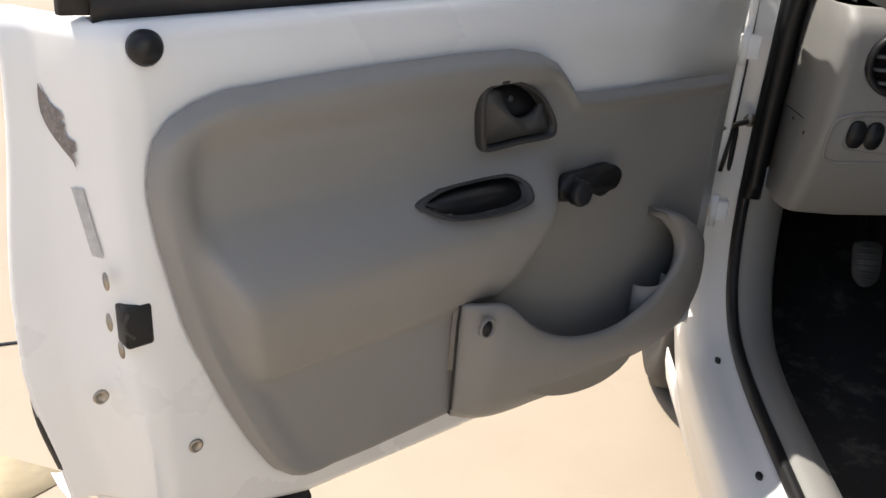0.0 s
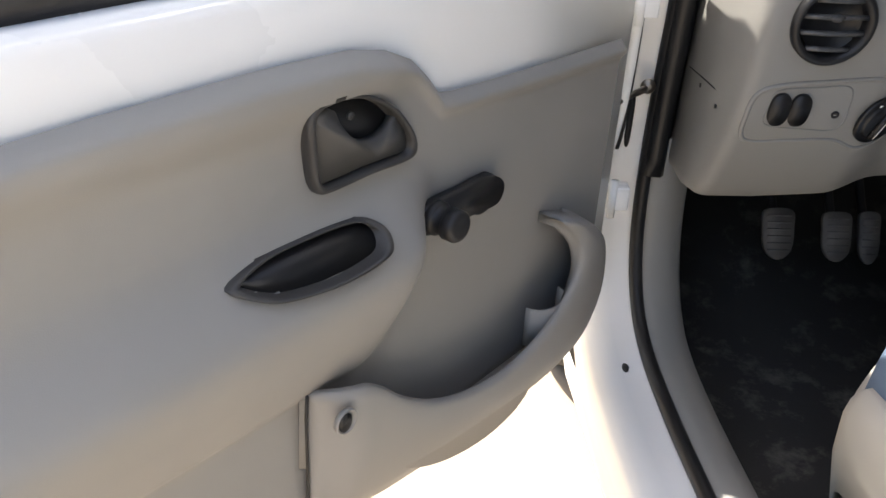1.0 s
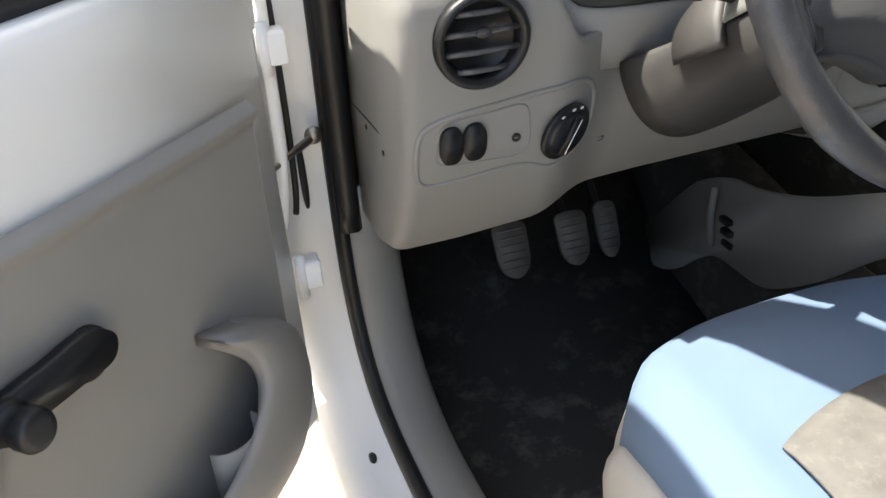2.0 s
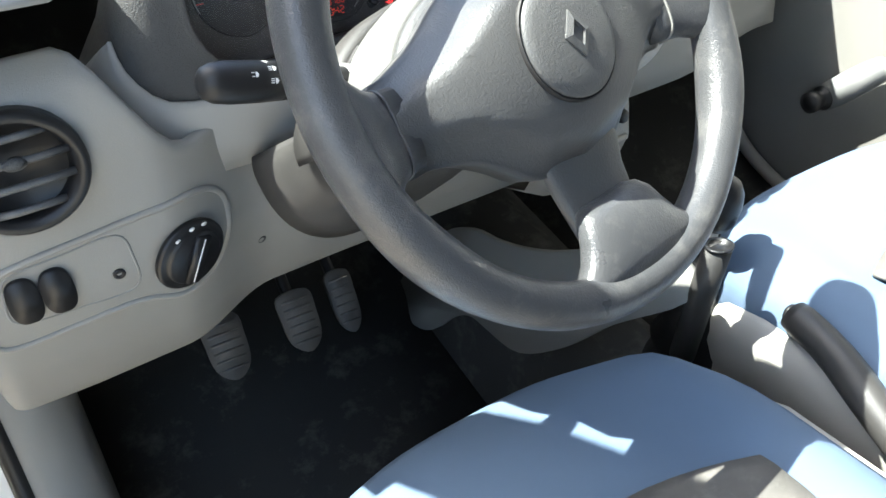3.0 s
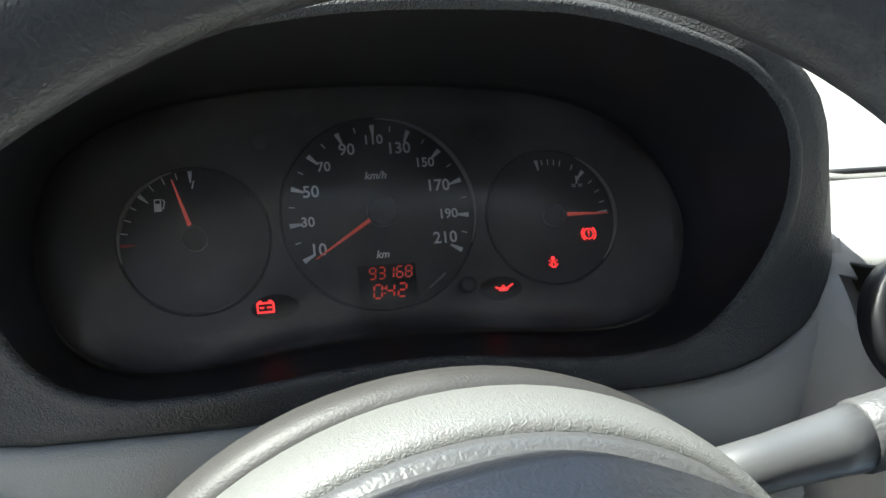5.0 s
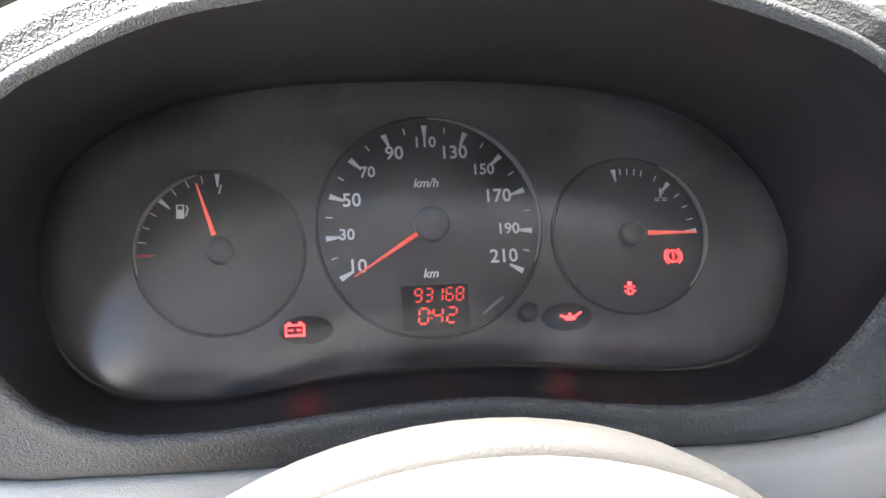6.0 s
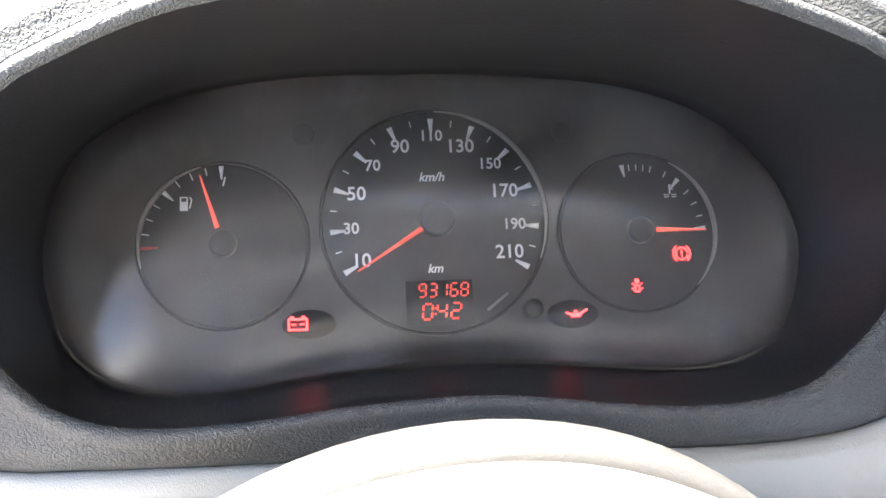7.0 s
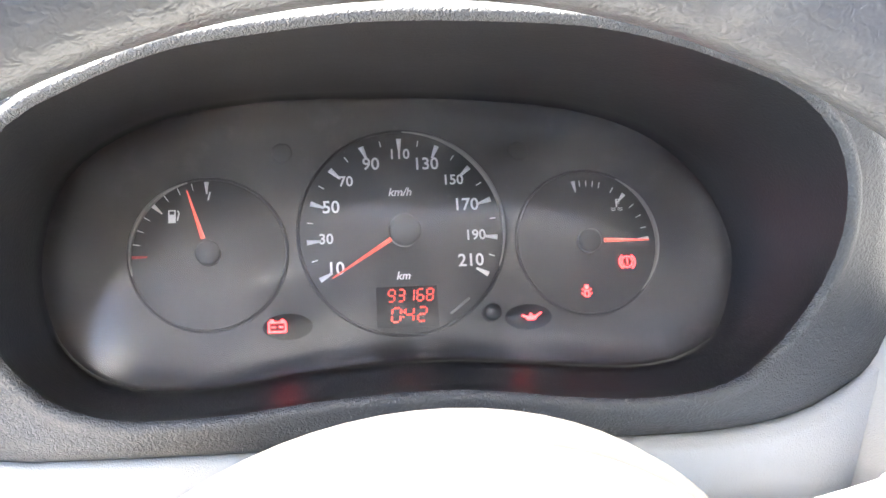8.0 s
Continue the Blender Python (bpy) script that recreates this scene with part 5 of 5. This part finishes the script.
part("pad_gap", lathe([(0.0426, -0.004), (0.0426, 0.0036), (0.0418, 0.0042), (0.0408, 0.0030)], pad, 64), RUBBER, hub, "dark gap round the pad")
# a plain rhombus emblem, hollow in the middle
outer, inner = [(0.0, 0.0160), (0.0118, 0.0), (0.0, -0.0160), (-0.0118, 0.0)], [(0.0, 0.0092), (0.0062, 0.0), (0.0, -0.0092), (-0.0062, 0.0)]
part("emblem", grid([[pad(u, v, n) for u, v in o] for o, n in ((outer, 0.0095), (outer, 0.0118), (inner, 0.0136), (inner, 0.0098))], True), PADMAT, hub, "raised rhombus emblem", smooth=False)
for s in (-1, 1):
    # right seam coloured pale for the light it catches, left in hub grey
    part("arm_seam", tube(curve([(s * u, v, n) for u, v, n in ((0.136, 0.0140, -0.022), (0.1365, 0.0120, -0.0115), (0.137, 0.004, -0.0046), (0.1375, -0.015, -0.0036), (0.137, -0.034, -0.0046), (0.1365, -0.0420, -0.0115), (0.136, -0.0440, -0.022))], 22), 0.0011, 8), DASH if s > 0 else HUBMAT, hub, "seam across the arm")
    rows = []
    for u, v0, h, n0, d in ((0.124, -0.015, 0.0270, -0.0170, 0.0120), (0.138, -0.015, 0.0285, -0.0165, 0.0128), (0.148, -0.0145, 0.031, -0.0110, 0.0138), (0.158, -0.014, 0.037, -0.0055, 0.0145), (0.167, -0.0135, 0.047, -0.002, 0.0145), (0.178, -0.013, 0.060, 0.0, 0.0130)):
        rows.append([(s * (u - 0.10 * max(abs(math.cos(a)) * h - 0.03, 0.0)), v0 + h * math.copysign(abs(math.cos(a)) ** 0.8, math.cos(a)), n0 + d * math.copysign(abs(math.sin(a)) ** 0.8, math.sin(a))) for a in (2 * math.pi * k / 24 for k in range(24))])
    part("side_arm", grid(rows, True, True), WHEELMAT, wheel, "grey side arm of the wheel")
rows = []
for v, w, n0 in ((-0.066, 0.037, -0.016), (-0.085, 0.040, -0.017), (-0.105, 0.036, -0.019), (-0.122, 0.034, -0.018), (-0.140, 0.036, -0.012)):
    rows.append([(0.004 + w * math.copysign(abs(math.cos(a)) ** 0.7, math.cos(a)), v, n0 + 0.010 * math.copysign(abs(math.sin(a)) ** 0.8, math.sin(a))) for a in (2 * math.pi * k / 24 for k in range(24))])
lower = part("lower_arm", grid(rows, True, True), HUBMAT, wheel, "smooth grey lower arm of the wheel")
rows = []
for v, w, n0, d in ((-0.1165, 0.022, -0.010, 0.004), (-0.119, 0.031, -0.006, 0.0105), (-0.126, 0.037, -0.003, 0.0135), (-0.138, 0.042, -0.001, 0.0150), (-0.150, 0.050, 0.0, 0.0158), (-0.162, 0.064, 0.0, 0.0158), (-0.173, 0.082, 0.0, 0.0140)):
    rows.append([(w * math.copysign(abs(math.cos(a)) ** 0.75, math.cos(a)), v, n0 + d * math.copysign(abs(math.sin(a)) ** 0.8, math.sin(a))) for a in (2 * math.pi * k / 28 for k in range(28))])
part("arm_foot", grid(rows, True, True), WHEELMAT, lower, "leather-grained foot where the arm meets the rim")

# ---- steering column, in the wheel's own axes ----
column = thing("steering_column", WHEELM, "pale grey steering column cover", "steering column")
rows = []
for n, cu, vt, vb, w in ((-0.040, 0.0, 0.040, -0.060, 0.072), (-0.044, 0.0, 0.053, -0.066, 0.086), (-0.050, 0.001, 0.060, -0.070, 0.096), (-0.0525, 0.001, 0.0620, -0.071, 0.0985), (-0.058, 0.002, 0.0665, -0.073, 0.103), (-0.068, 0.002, 0.0700, -0.075, 0.106), (-0.085, 0.004, 0.0708, -0.078, 0.1085), (-0.105, 0.006, 0.0672, -0.082, 0.110), (-0.124, 0.008, 0.0615, -0.086, 0.111), (-0.136, 0.009, 0.0560, -0.088, 0.1105)):
    rows.append([(cu + w * math.cos(a), -0.012 + ((vt + 0.012) if math.sin(a) > 0 else (-0.012 - vb)) * math.sin(a), n) for a in (2 * math.pi * k / 64 for k in range(65))])
part("shroud_front", grid([r[3:30] for r in rows[:4]]), HUBMAT, column, "smooth grey front of the shroud", thick=0.002)
part("upper_shroud", grid([r[3:30] for r in rows[3:]]), SHROUD, column, "grained grey column shroud", thick=0.002)
part("shroud_collar", grid([[(0.009 + w * math.cos(a), -0.012 + h * math.sin(a), n) for a in (math.pi * k / 32 for k in range(33))] for n, w, h in ((-0.124, 0.1105, 0.0715), (-0.126, 0.1150, 0.0800), (-0.132, 0.1175, 0.0830), (-0.150, 0.1195, 0.0830), (-0.190, 0.1160, 0.0640))]), COLUMNMAT, column, "dark grey rubber collar behind the shroud", thick=0.002)
under = []
for n, cu, w, vb in ((-0.046, 0.0, 0.080, -0.045), (-0.055, 0.0, 0.092, -0.050), (-0.08, 0.002, 0.104, -0.056), (-0.12, 0.006, 0.104, -0.062), (-0.15, 0.006, 0.100, -0.068), (-0.18, 0.004, 0.098, -0.074), (-0.205, 0.002, 0.100, -0.080), (-0.24, 0.0, 0.104, -0.086), (-0.27, 0.0, 0.106, -0.090)):
    under.append([(cu + w * math.copysign(abs(math.cos(a)) ** 0.7, math.cos(a)), -0.012 + (0.05 if math.sin(a) > 0 else -0.012 - vb) * math.copysign(abs(math.sin(a)) ** 0.8, math.sin(a)), n) for a in (radians(158 + 224 * k / 40) for k in range(41))])
part("lower_shroud", grid(under), COLUMNMAT, column, "dark grey lower column shroud", thick=0.002)
part("shroud_mouth", grid([rows[0], [(q[0] * 0.3, q[1] * 0.3 - 0.008, -0.036) for q in rows[0]]], True), BINN, column)
part("release_slot", tube(curve([(-0.0640, 0.0478, -0.109), (-0.0700, 0.0440, -0.111), (-0.0775, 0.0385, -0.111), (-0.0830, 0.0335, -0.109)], 14), 0.0026, 8), RUBBER, column, "dark slot in the shroud")
LEFT0, LEFT1 = Vector((-0.080, 0.030, -0.113)), Vector((-0.196, 0.064, -0.098))
RIGHT0, RIGHT1 = Vector((0.078, 0.019, -0.102)), Vector((0.232, 0.021, -0.096))


def stalk_bar(p, q, profile, sides=24):
    return tube([p.lerp(q, t) for t, _ in profile], [k for _, k in profile], sides)


left = part("indicator_stalk", stalk_bar(LEFT0, LEFT1, ((0.0, 0.0092), (0.25, 0.0090), (0.40, 0.0098), (0.435, 0.0108), (0.44, 0.0120))), BLACK, column, "black indicator stalk with white symbols")
part("stalk_ring", stalk_bar(LEFT0, LEFT1, ((0.44, 0.0118), (0.445, 0.0128), (0.50, 0.0131), (0.505, 0.0122))), BLACK, left, "turning ring of the stalk")
part("stalk_knob", stalk_bar(LEFT0, LEFT1, ((0.505, 0.0122), (0.51, 0.0132), (0.66, 0.0140), (0.82, 0.0142), (0.92, 0.0130), (0.97, 0.0102), (0.995, 0.0050))), BLACK, left, "rounded black end of the stalk")
right = part("wiper_stalk", stalk_bar(RIGHT0, RIGHT1, ((0.0, 0.0092), (0.30, 0.0100), (0.45, 0.0114), (0.53, 0.0124))), STALKMAT, column, "grey wiper stalk with white symbols")
part("stalk_ring", stalk_bar(RIGHT0, RIGHT1, ((0.53, 0.0122), (0.535, 0.0134), (0.70, 0.0140), (0.705, 0.0131))), HUBMAT, right, "dark turning ring of the stalk")
part("stalk_knob", stalk_bar(RIGHT0, RIGHT1, ((0.705, 0.0131), (0.71, 0.0140), (0.86, 0.0141), (0.95, 0.0128), (0.985, 0.0096), (1.0, 0.0040))), STALKMAT, right, "rounded grey end of the stalk")
part("collar", stalk_bar(LEFT0, LEFT1, ((0.02, 0.0112), (0.06, 0.0112))), DASHDARK, left, "pale ring at the stalk's root")
part("collar", stalk_bar(RIGHT0, RIGHT1, ((0.10, 0.0102), (0.14, 0.0102))), DASHDARK, right, "pale ring at the stalk's root")


def on_stalk(p, q, t, off, turn=0.0):
    """Signs on a stalk at t of its length: u along it, v across, on the side that faces the driver."""
    uu = (q - p).normalized() if q.x > p.x else (p - q).normalized()
    nn = Vector((0, math.sin(radians(turn)), math.cos(radians(turn))))
    nn = (nn - uu * nn.dot(uu)).normalized()
    vv = nn.cross(uu)
    return lambda u, v, n: p.lerp(q, t) + uu * u + vv * v + nn * (math.sqrt(max(off * off - v * v, 0.0)) + n)


def printed(shapes, place, parent, label):
    bm = bmesh.new()
    for shape in shapes:
        bm.faces.new([bm.verts.new(place(u, v, 0.0004)) for u, v in shape])
    part("stalk_sign", bm, PRINT, parent, label, smooth=False)


def block(u0, v0, u1, v1):
    return [(u0, v0), (u1, v0), (u1, v1), (u0, v1)]


printed([[(-0.0048, 0.0), (-0.0018, 0.0022), (-0.0018, 0.0008), (0.0, 0.0008), (0.0, -0.0008), (-0.0018, -0.0008), (-0.0018, -0.0022)], [(0.0054, 0.0), (0.0024, -0.0022), (0.0024, -0.0008), (0.0006, -0.0008), (0.0006, 0.0008), (0.0024, 0.0008), (0.0024, 0.0022)]], on_stalk(LEFT0, LEFT1, 0.385, 0.0099, 30), left, "white arrows")
printed([[(-0.0026, 0.0), (0.0022, 0.0034), (0.0022, -0.0034)]], on_stalk(LEFT0, LEFT1, 0.473, 0.0131, 22), left, "white triangle")
for t, turn in ((0.60, 22), (0.60, -14)):
    m = on_stalk(LEFT0, LEFT1, t, 0.0138, turn)
    printed([block(-0.0034, -0.0016, -0.0008, -0.0010), block(-0.0034, 0.0010, -0.0008, 0.0016), block(-0.0034, -0.0003, -0.0008, 0.0003), [(0.0, -0.0020), (0.0016, -0.0016), (0.0026, 0.0), (0.0016, 0.0016), (0.0, 0.0020)]], m, left, "small white lamp sign")
m = on_stalk(LEFT0, LEFT1, 0.72, 0.0141, 4)
printed([block(-0.0030, -0.0016, -0.0006, -0.0010), block(-0.0030, 0.0010, -0.0006, 0.0016), [(0.0, -0.0020), (0.0016, -0.0016), (0.0026, 0.0), (0.0016, 0.0016), (0.0, 0.0020)]], m, left, "small white lamp sign")
m = on_stalk(LEFT0, LEFT1, 0.62, 0.0139, 50)
printed([block(-0.0006, -0.0006, 0.0006, 0.0006)] + [[(0.0012 * math.cos(a) - 0.0002 * math.sin(a), 0.0012 * math.sin(a) + 0.0002 * math.cos(a)), (0.0012 * math.cos(a) + 0.0002 * math.sin(a), 0.0012 * math.sin(a) - 0.0002 * math.cos(a)), (0.0024 * math.cos(a) + 0.0002 * math.sin(a), 0.0024 * math.sin(a) - 0.0002 * math.cos(a)), (0.0024 * math.cos(a) - 0.0002 * math.sin(a), 0.0024 * math.sin(a) + 0.0002 * math.cos(a))] for a in (math.pi * k / 4 for k in range(8))], m, left, "small white side lamp sign")
m = on_stalk(RIGHT0, RIGHT1, 0.62, 0.0140, 34)
printed([[(-0.0040, 0.0034), (-0.0012, 0.0044), (-0.0010, 0.0010), (-0.0030, 0.0004)], block(-0.0024, -0.0012, -0.0018, 0.0006), block(-0.0024, -0.0042, -0.0018, -0.0024)], m, right, "white wiper sign")
printed([block(0.0050, 0.0010, 0.0056, 0.0050), block(0.0034, 0.0024, 0.0072, 0.0030), [(0.0036, 0.0012), (0.0050, 0.0020), (0.0046, 0.0026), (0.0032, 0.0018)], [(0.0072, 0.0044), (0.0058, 0.0036), (0.0062, 0.0030), (0.0076, 0.0038)]], m, right, "white washer sign")
lettering("stalk_figure", "2", 0.0062, 0.0006, -0.0052, PRINT, right, lambda u, v, n: m(u, v, n + 0.0002))

# ---- seats ----
def seat(cx, y1, zt, turn, label):
    s = thing("seat", pose(cx, y1, 0, 0, 0, turn), label, "seat", "front seats")
    rows = []
    for yy, z0, hw in ((0.012, zt - 0.085, 0.215), (0.007, zt - 0.055, 0.224), (-0.003, zt - 0.026, 0.232), (-0.025, zt - 0.007, 0.240), (-0.08, zt + 0.004, 0.247), (-0.20, zt - 0.004, 0.25), (-0.35, zt - 0.02, 0.25), (-0.52, zt - 0.03, 0.25)):
        rows.append([(hw * u, yy - 0.09 * abs(u) ** 3.0, z0 - 0.045 * abs(u) ** 5 + 0.014 * math.exp(-((abs(u) - 0.78) / 0.16) ** 2)) for u in [-1 + k / 12 for k in range(25)]])
    part("cushion", grid(rows), BLUE, s, "blue cloth seat cushion", thick=0.004)
    edge = [(Vector(r[0]), Vector((-1, 0, 0))) for r in rows[:0:-1]] + [(Vector(q), Vector(((k / 12 - 1) ** 3, 1 - abs(k / 12 - 1) ** 3, 0)).normalized()) for k, q in enumerate(rows[0])] + [(Vector(r[-1]), Vector((1, 0, 0))) for r in rows[1:]]
    low = Vector((0, 0, 1))
    rows = [[q, q + o * 0.007 - low * 0.003, q + o * 0.014 - low * 0.013, q + o * 0.018 - low * 0.032, q + o * 0.016 - low * 0.070, q - o * 0.004 - low * 0.16] for q, o in edge]
    part("bolster", grid(rows), SEATGREY, s, "pale vinyl seat side", thick=0.004)
    part("insert", grid([[(x, y - 0.035 * (x / 0.15) ** 2 * (1 if i < 3 else 0.4), zt + dz + 0.004) for x in [-0.15 + 0.025 * k for k in range(13)]] for i, (y, dz) in enumerate(((-0.185, -0.002), (-0.20, 0.0), (-0.23, -0.002), (-0.30, -0.010), (-0.40, -0.020), (-0.50, -0.026)))]), SEATMID, s, "grey cloth centre of the cushion", thick=0.004)
    part("backrest", box(-0.24, -0.92, zt - 0.05, 0.24, -0.78, zt + 0.55, 0.05), BLUE, s, "blue cloth backrest")
    part("seat_base", box(-0.20, -0.50, 0.375, 0.20, -0.06, zt - 0.2, 0.02), BLACK, s)
    return s


seat(0.545, 1.033, 0.690, 4, "blue cloth driver's seat with pale vinyl sides, sunlit in patches")
seat(1.12, 1.17, 0.695, 4, "blue cloth passenger seat with pale vinyl sides, in sunlight")

# ---- pedals ----
def pedal(x, y, z, w, h, label):
    p = thing("pedal", pose(x, y, z, -28), label, "pedal", "pedals")
    out = [(q.x, q.y) for q in curve([(-w * 0.42, h, 0), (w * 0.42, h, 0), (w * 0.5, h * 0.3, 0), (w * 0.42, -h * 0.6, 0), (0, -h, 0), (-w * 0.42, -h * 0.6, 0), (-w * 0.5, h * 0.3, 0)], 28, True)]
    part("pad", prism(out, 0.012, lambda u, v, n: Vector((u, -n, v)), 0.003), PEDALMAT, p, "ribbed grey rubber pedal pad")
    for k in range(6):
        v = -h * 0.62 + k * h * 0.28
        part("rib", tube([(-w * 0.38, -0.013, v), (w * 0.38, -0.013, v)], 0.0022, 6), PEDALMAT, p)
    part("arm", tube(curve([(0, 0.004, 0.0), (0, 0.02, h * 1.2), (0, 0.06, 0.20), (0, 0.10, 0.30)], 10), 0.008, 8), BLACK, p)
    return p


pedal(0.402, 1.42, 0.560, 0.052, 0.042, "worn grey rubber clutch pedal")
pedal(0.503, 1.42, 0.557, 0.048, 0.041, "worn grey rubber brake pedal")
pedal(0.577, 1.45, 0.540, 0.036, 0.044, "dark narrow rubber accelerator pedal")

# ---- side cover of the tunnel ----
cover = thing("tunnel_cover", pose(0.752, 1.315, 0.373), "pale grey plastic tunnel side cover with slots", "console cover")
SIDE = [(p.x, p.y) for p in curve([(0.245, 0.05, 0), (0.235, 0.09, 0), (0.19, 0.155, 0), (0.14, 0.215, 0), (0.08, 0.243, 0), (0.02, 0.25, 0), (-0.08, 0.28, 0), (-0.20, 0.335, 0), (-0.27, 0.345, 0), (-0.285, 0.31, 0), (-0.20, 0.24, 0), (-0.14, 0.18, 0), (-0.07, 0.135, 0), (0.0, 0.13, 0), (0.05, 0.127, 0), (0.085, 0.105, 0), (0.12, 0.07, 0), (0.17, 0.05, 0)], 72, True)]
part("panel", prism(SIDE, 0.010, lambda u, v, n: Vector((-n - 0.012 * smooth_step(0.02, 0.14, u) + 0.03 * smooth_step(0.0, -0.28, u) + 0.30 * (v - 0.17), u, v)), 0.003), DASH, cover)
part("raised_edge", tube([(-0.020, 0.075, 0.238), (-0.024, 0.072, 0.19), (-0.022, 0.065, 0.14)], 0.006, 10), DASH, cover)
for k in range(3):
    part("slot", box(-0.020, 0.022 + 0.006 * k, 0.150 + 0.018 * k, -0.0085, 0.046 + 0.006 * k, 0.160 + 0.018 * k, 0.002), RUBBER, cover, "dark ventilation slot")
part("screw", lathe([(0.005, 0.0), (0.005, 0.003), (0.001, 0.003)], lambda u, v, n: Vector((-0.020 - n, 0.098 + u, 0.118 + v)), 14), BLACK, cover)

# ---- gear lever ----
gear = thing("gear_lever", pose(0.895, 1.10, 0.49), "black gear lever with a leather boot", "gear lever")
rows = []
for z, r, dx in ((0.0, 0.062, 0.0), (0.03, 0.058, 0.0), (0.06, 0.046, -0.004), (0.075, 0.050, -0.004), (0.10, 0.036, -0.006), (0.115, 0.039, -0.006), (0.14, 0.024, -0.008), (0.165, 0.016, -0.010), (0.185, 0.015, -0.010)):
    rows.append([(dx + r * math.cos(a), r * 1.1 * math.sin(a) - 0.10 * z, z) for a in (2 * math.pi * k / 28 for k in range(28))])
part("boot", grid(rows, True, True), BLACK, gear, "folded black boot")
part("boot_ring", tube([(0.068 * math.cos(a), 0.078 * math.sin(a), 0.004) for a in (2 * math.pi * k / 36 for k in range(37))], 0.006, 8, False), DASHDARK, gear, "grey ring round the boot")
part("shaft", tube([(-0.010, -0.02, 0.17), (-0.004, -0.028, 0.25)], 0.007, 12), STEEL, gear)
part("sleeve", tube([(-0.066, -0.095, 0.270), (-0.066, -0.075, 0.19), (-0.062, -0.050, 0.10)], 0.0145, 20), COLUMNMAT, gear, "grey plastic sleeve")
part("sleeve_end", lathe([(0.0145, 0.0), (0.0145, 0.003), (0.011, 0.003), (0.010, -0.004)], lambda u, v, n: Vector((-0.066 + u, -0.096 + v - 0.2 * n, 0.271 + n)), 20), BLACK, gear)
part("knob", lathe([(0.010, 0.0), (0.018, 0.010), (0.024, 0.028), (0.025, 0.045), (0.021, 0.058), (0.012, 0.065), (0.002, 0.067)], lambda u, v, n: Vector((-0.002 + u, -0.030 + v, 0.235 + n)), 28), BLACK, gear, "black gear knob")

# ---- handbrake ----
brake = thing("handbrake", pose(0.886, 0.955, 0.475), "dark grey plastic handbrake lever", "handbrake")
part("grip", tube(curve([(0.006, 0.0, 0.203), (0.0, -0.06, 0.192), (-0.012, -0.14, 0.160), (-0.02, -0.24, 0.110), (-0.02, -0.36, 0.03)], 16), [0.0165, 0.018, 0.018, 0.018, 0.0185, 0.019, 0.019, 0.0185, 0.018, 0.018, 0.018, 0.018, 0.018, 0.018, 0.018, 0.018], 20), COLUMNMAT, brake, "dark grey grip")
part("button", lathe([(0.010, 0.0), (0.010, 0.006), (0.007, 0.008), (0.001, 0.008)], lambda u, v, n: Vector((0.006 + u, n, 0.203 + v)), 18), BLACK, brake, "black release button")
part("slot_plate", box(-0.05, -0.40, -0.012, 0.012, -0.24, 0.005, 0.004), BLACK, brake)

# ---- passenger door ----
pdoor = thing("passenger_door", pose(1.46, 1.2, 0), "closed passenger door with a grey plastic panel", "door")
part("panel", grid([[(0.0, y, z) for z in (0.25, 0.35, 0.5, 0.65, 0.8, 0.95, 1.08)] for y in (-1.1, -0.6, -0.2, 0.1, 0.3, 0.5)]), TRIM, pdoor, "grey door panel", thick=0.02)
m = lambda u, v, n: Vector((-0.012 - n, u, v))
wind2 = part("winder", prism([(p.x, p.y) for p in curve([(0.185, 0.612, 0), (0.195, 0.635, 0), (0.175, 0.655, 0), (0.10, 0.715, 0), (0.075, 0.715, 0), (0.07, 0.69, 0), (0.155, 0.615, 0)], 30, True)], 0.016, lambda u, v, n: m(u, v, n + 0.02), 0.004), DASHDARK, pdoor, "grey window winder")
part("winder_knob", lathe([(0.016, 0.0), (0.020, 0.006), (0.020, 0.018), (0.014, 0.020), (0.014, 0.032), (0.017, 0.036), (0.017, 0.048), (0.004, 0.052)], lambda u, v, n: m(0.172 + u, 0.630 + v, n + 0.02), 20), BLACK, wind2)
part("pocket_edge", tube(curve([(-0.02, 0.40, 0.545), (-0.03, 0.37, 0.50), (-0.04, 0.30, 0.46), (-0.04, 0.20, 0.43), (-0.03, 0.0, 0.42)], 16), 0.012, 10), TRIM, pdoor, "curved lip of the door pocket")
# unseen pane; its tint is added to cut the light in the cabin
part("window_pane", grid([[(0.0, -1.1, 1.1), (0.0, 0.42, 1.1)], [(-0.20, -1.1, 1.66), (-0.20, -0.48, 1.66)]]), TINT, pdoor, "window glass, darkened to dim the cabin", thick=0.004)
part("upper_steel", grid([[(0.0, y, z) for z in (1.08, 1.12)] for y in (-1.1, 0.45)]), WHITE, pdoor, thick=0.03)
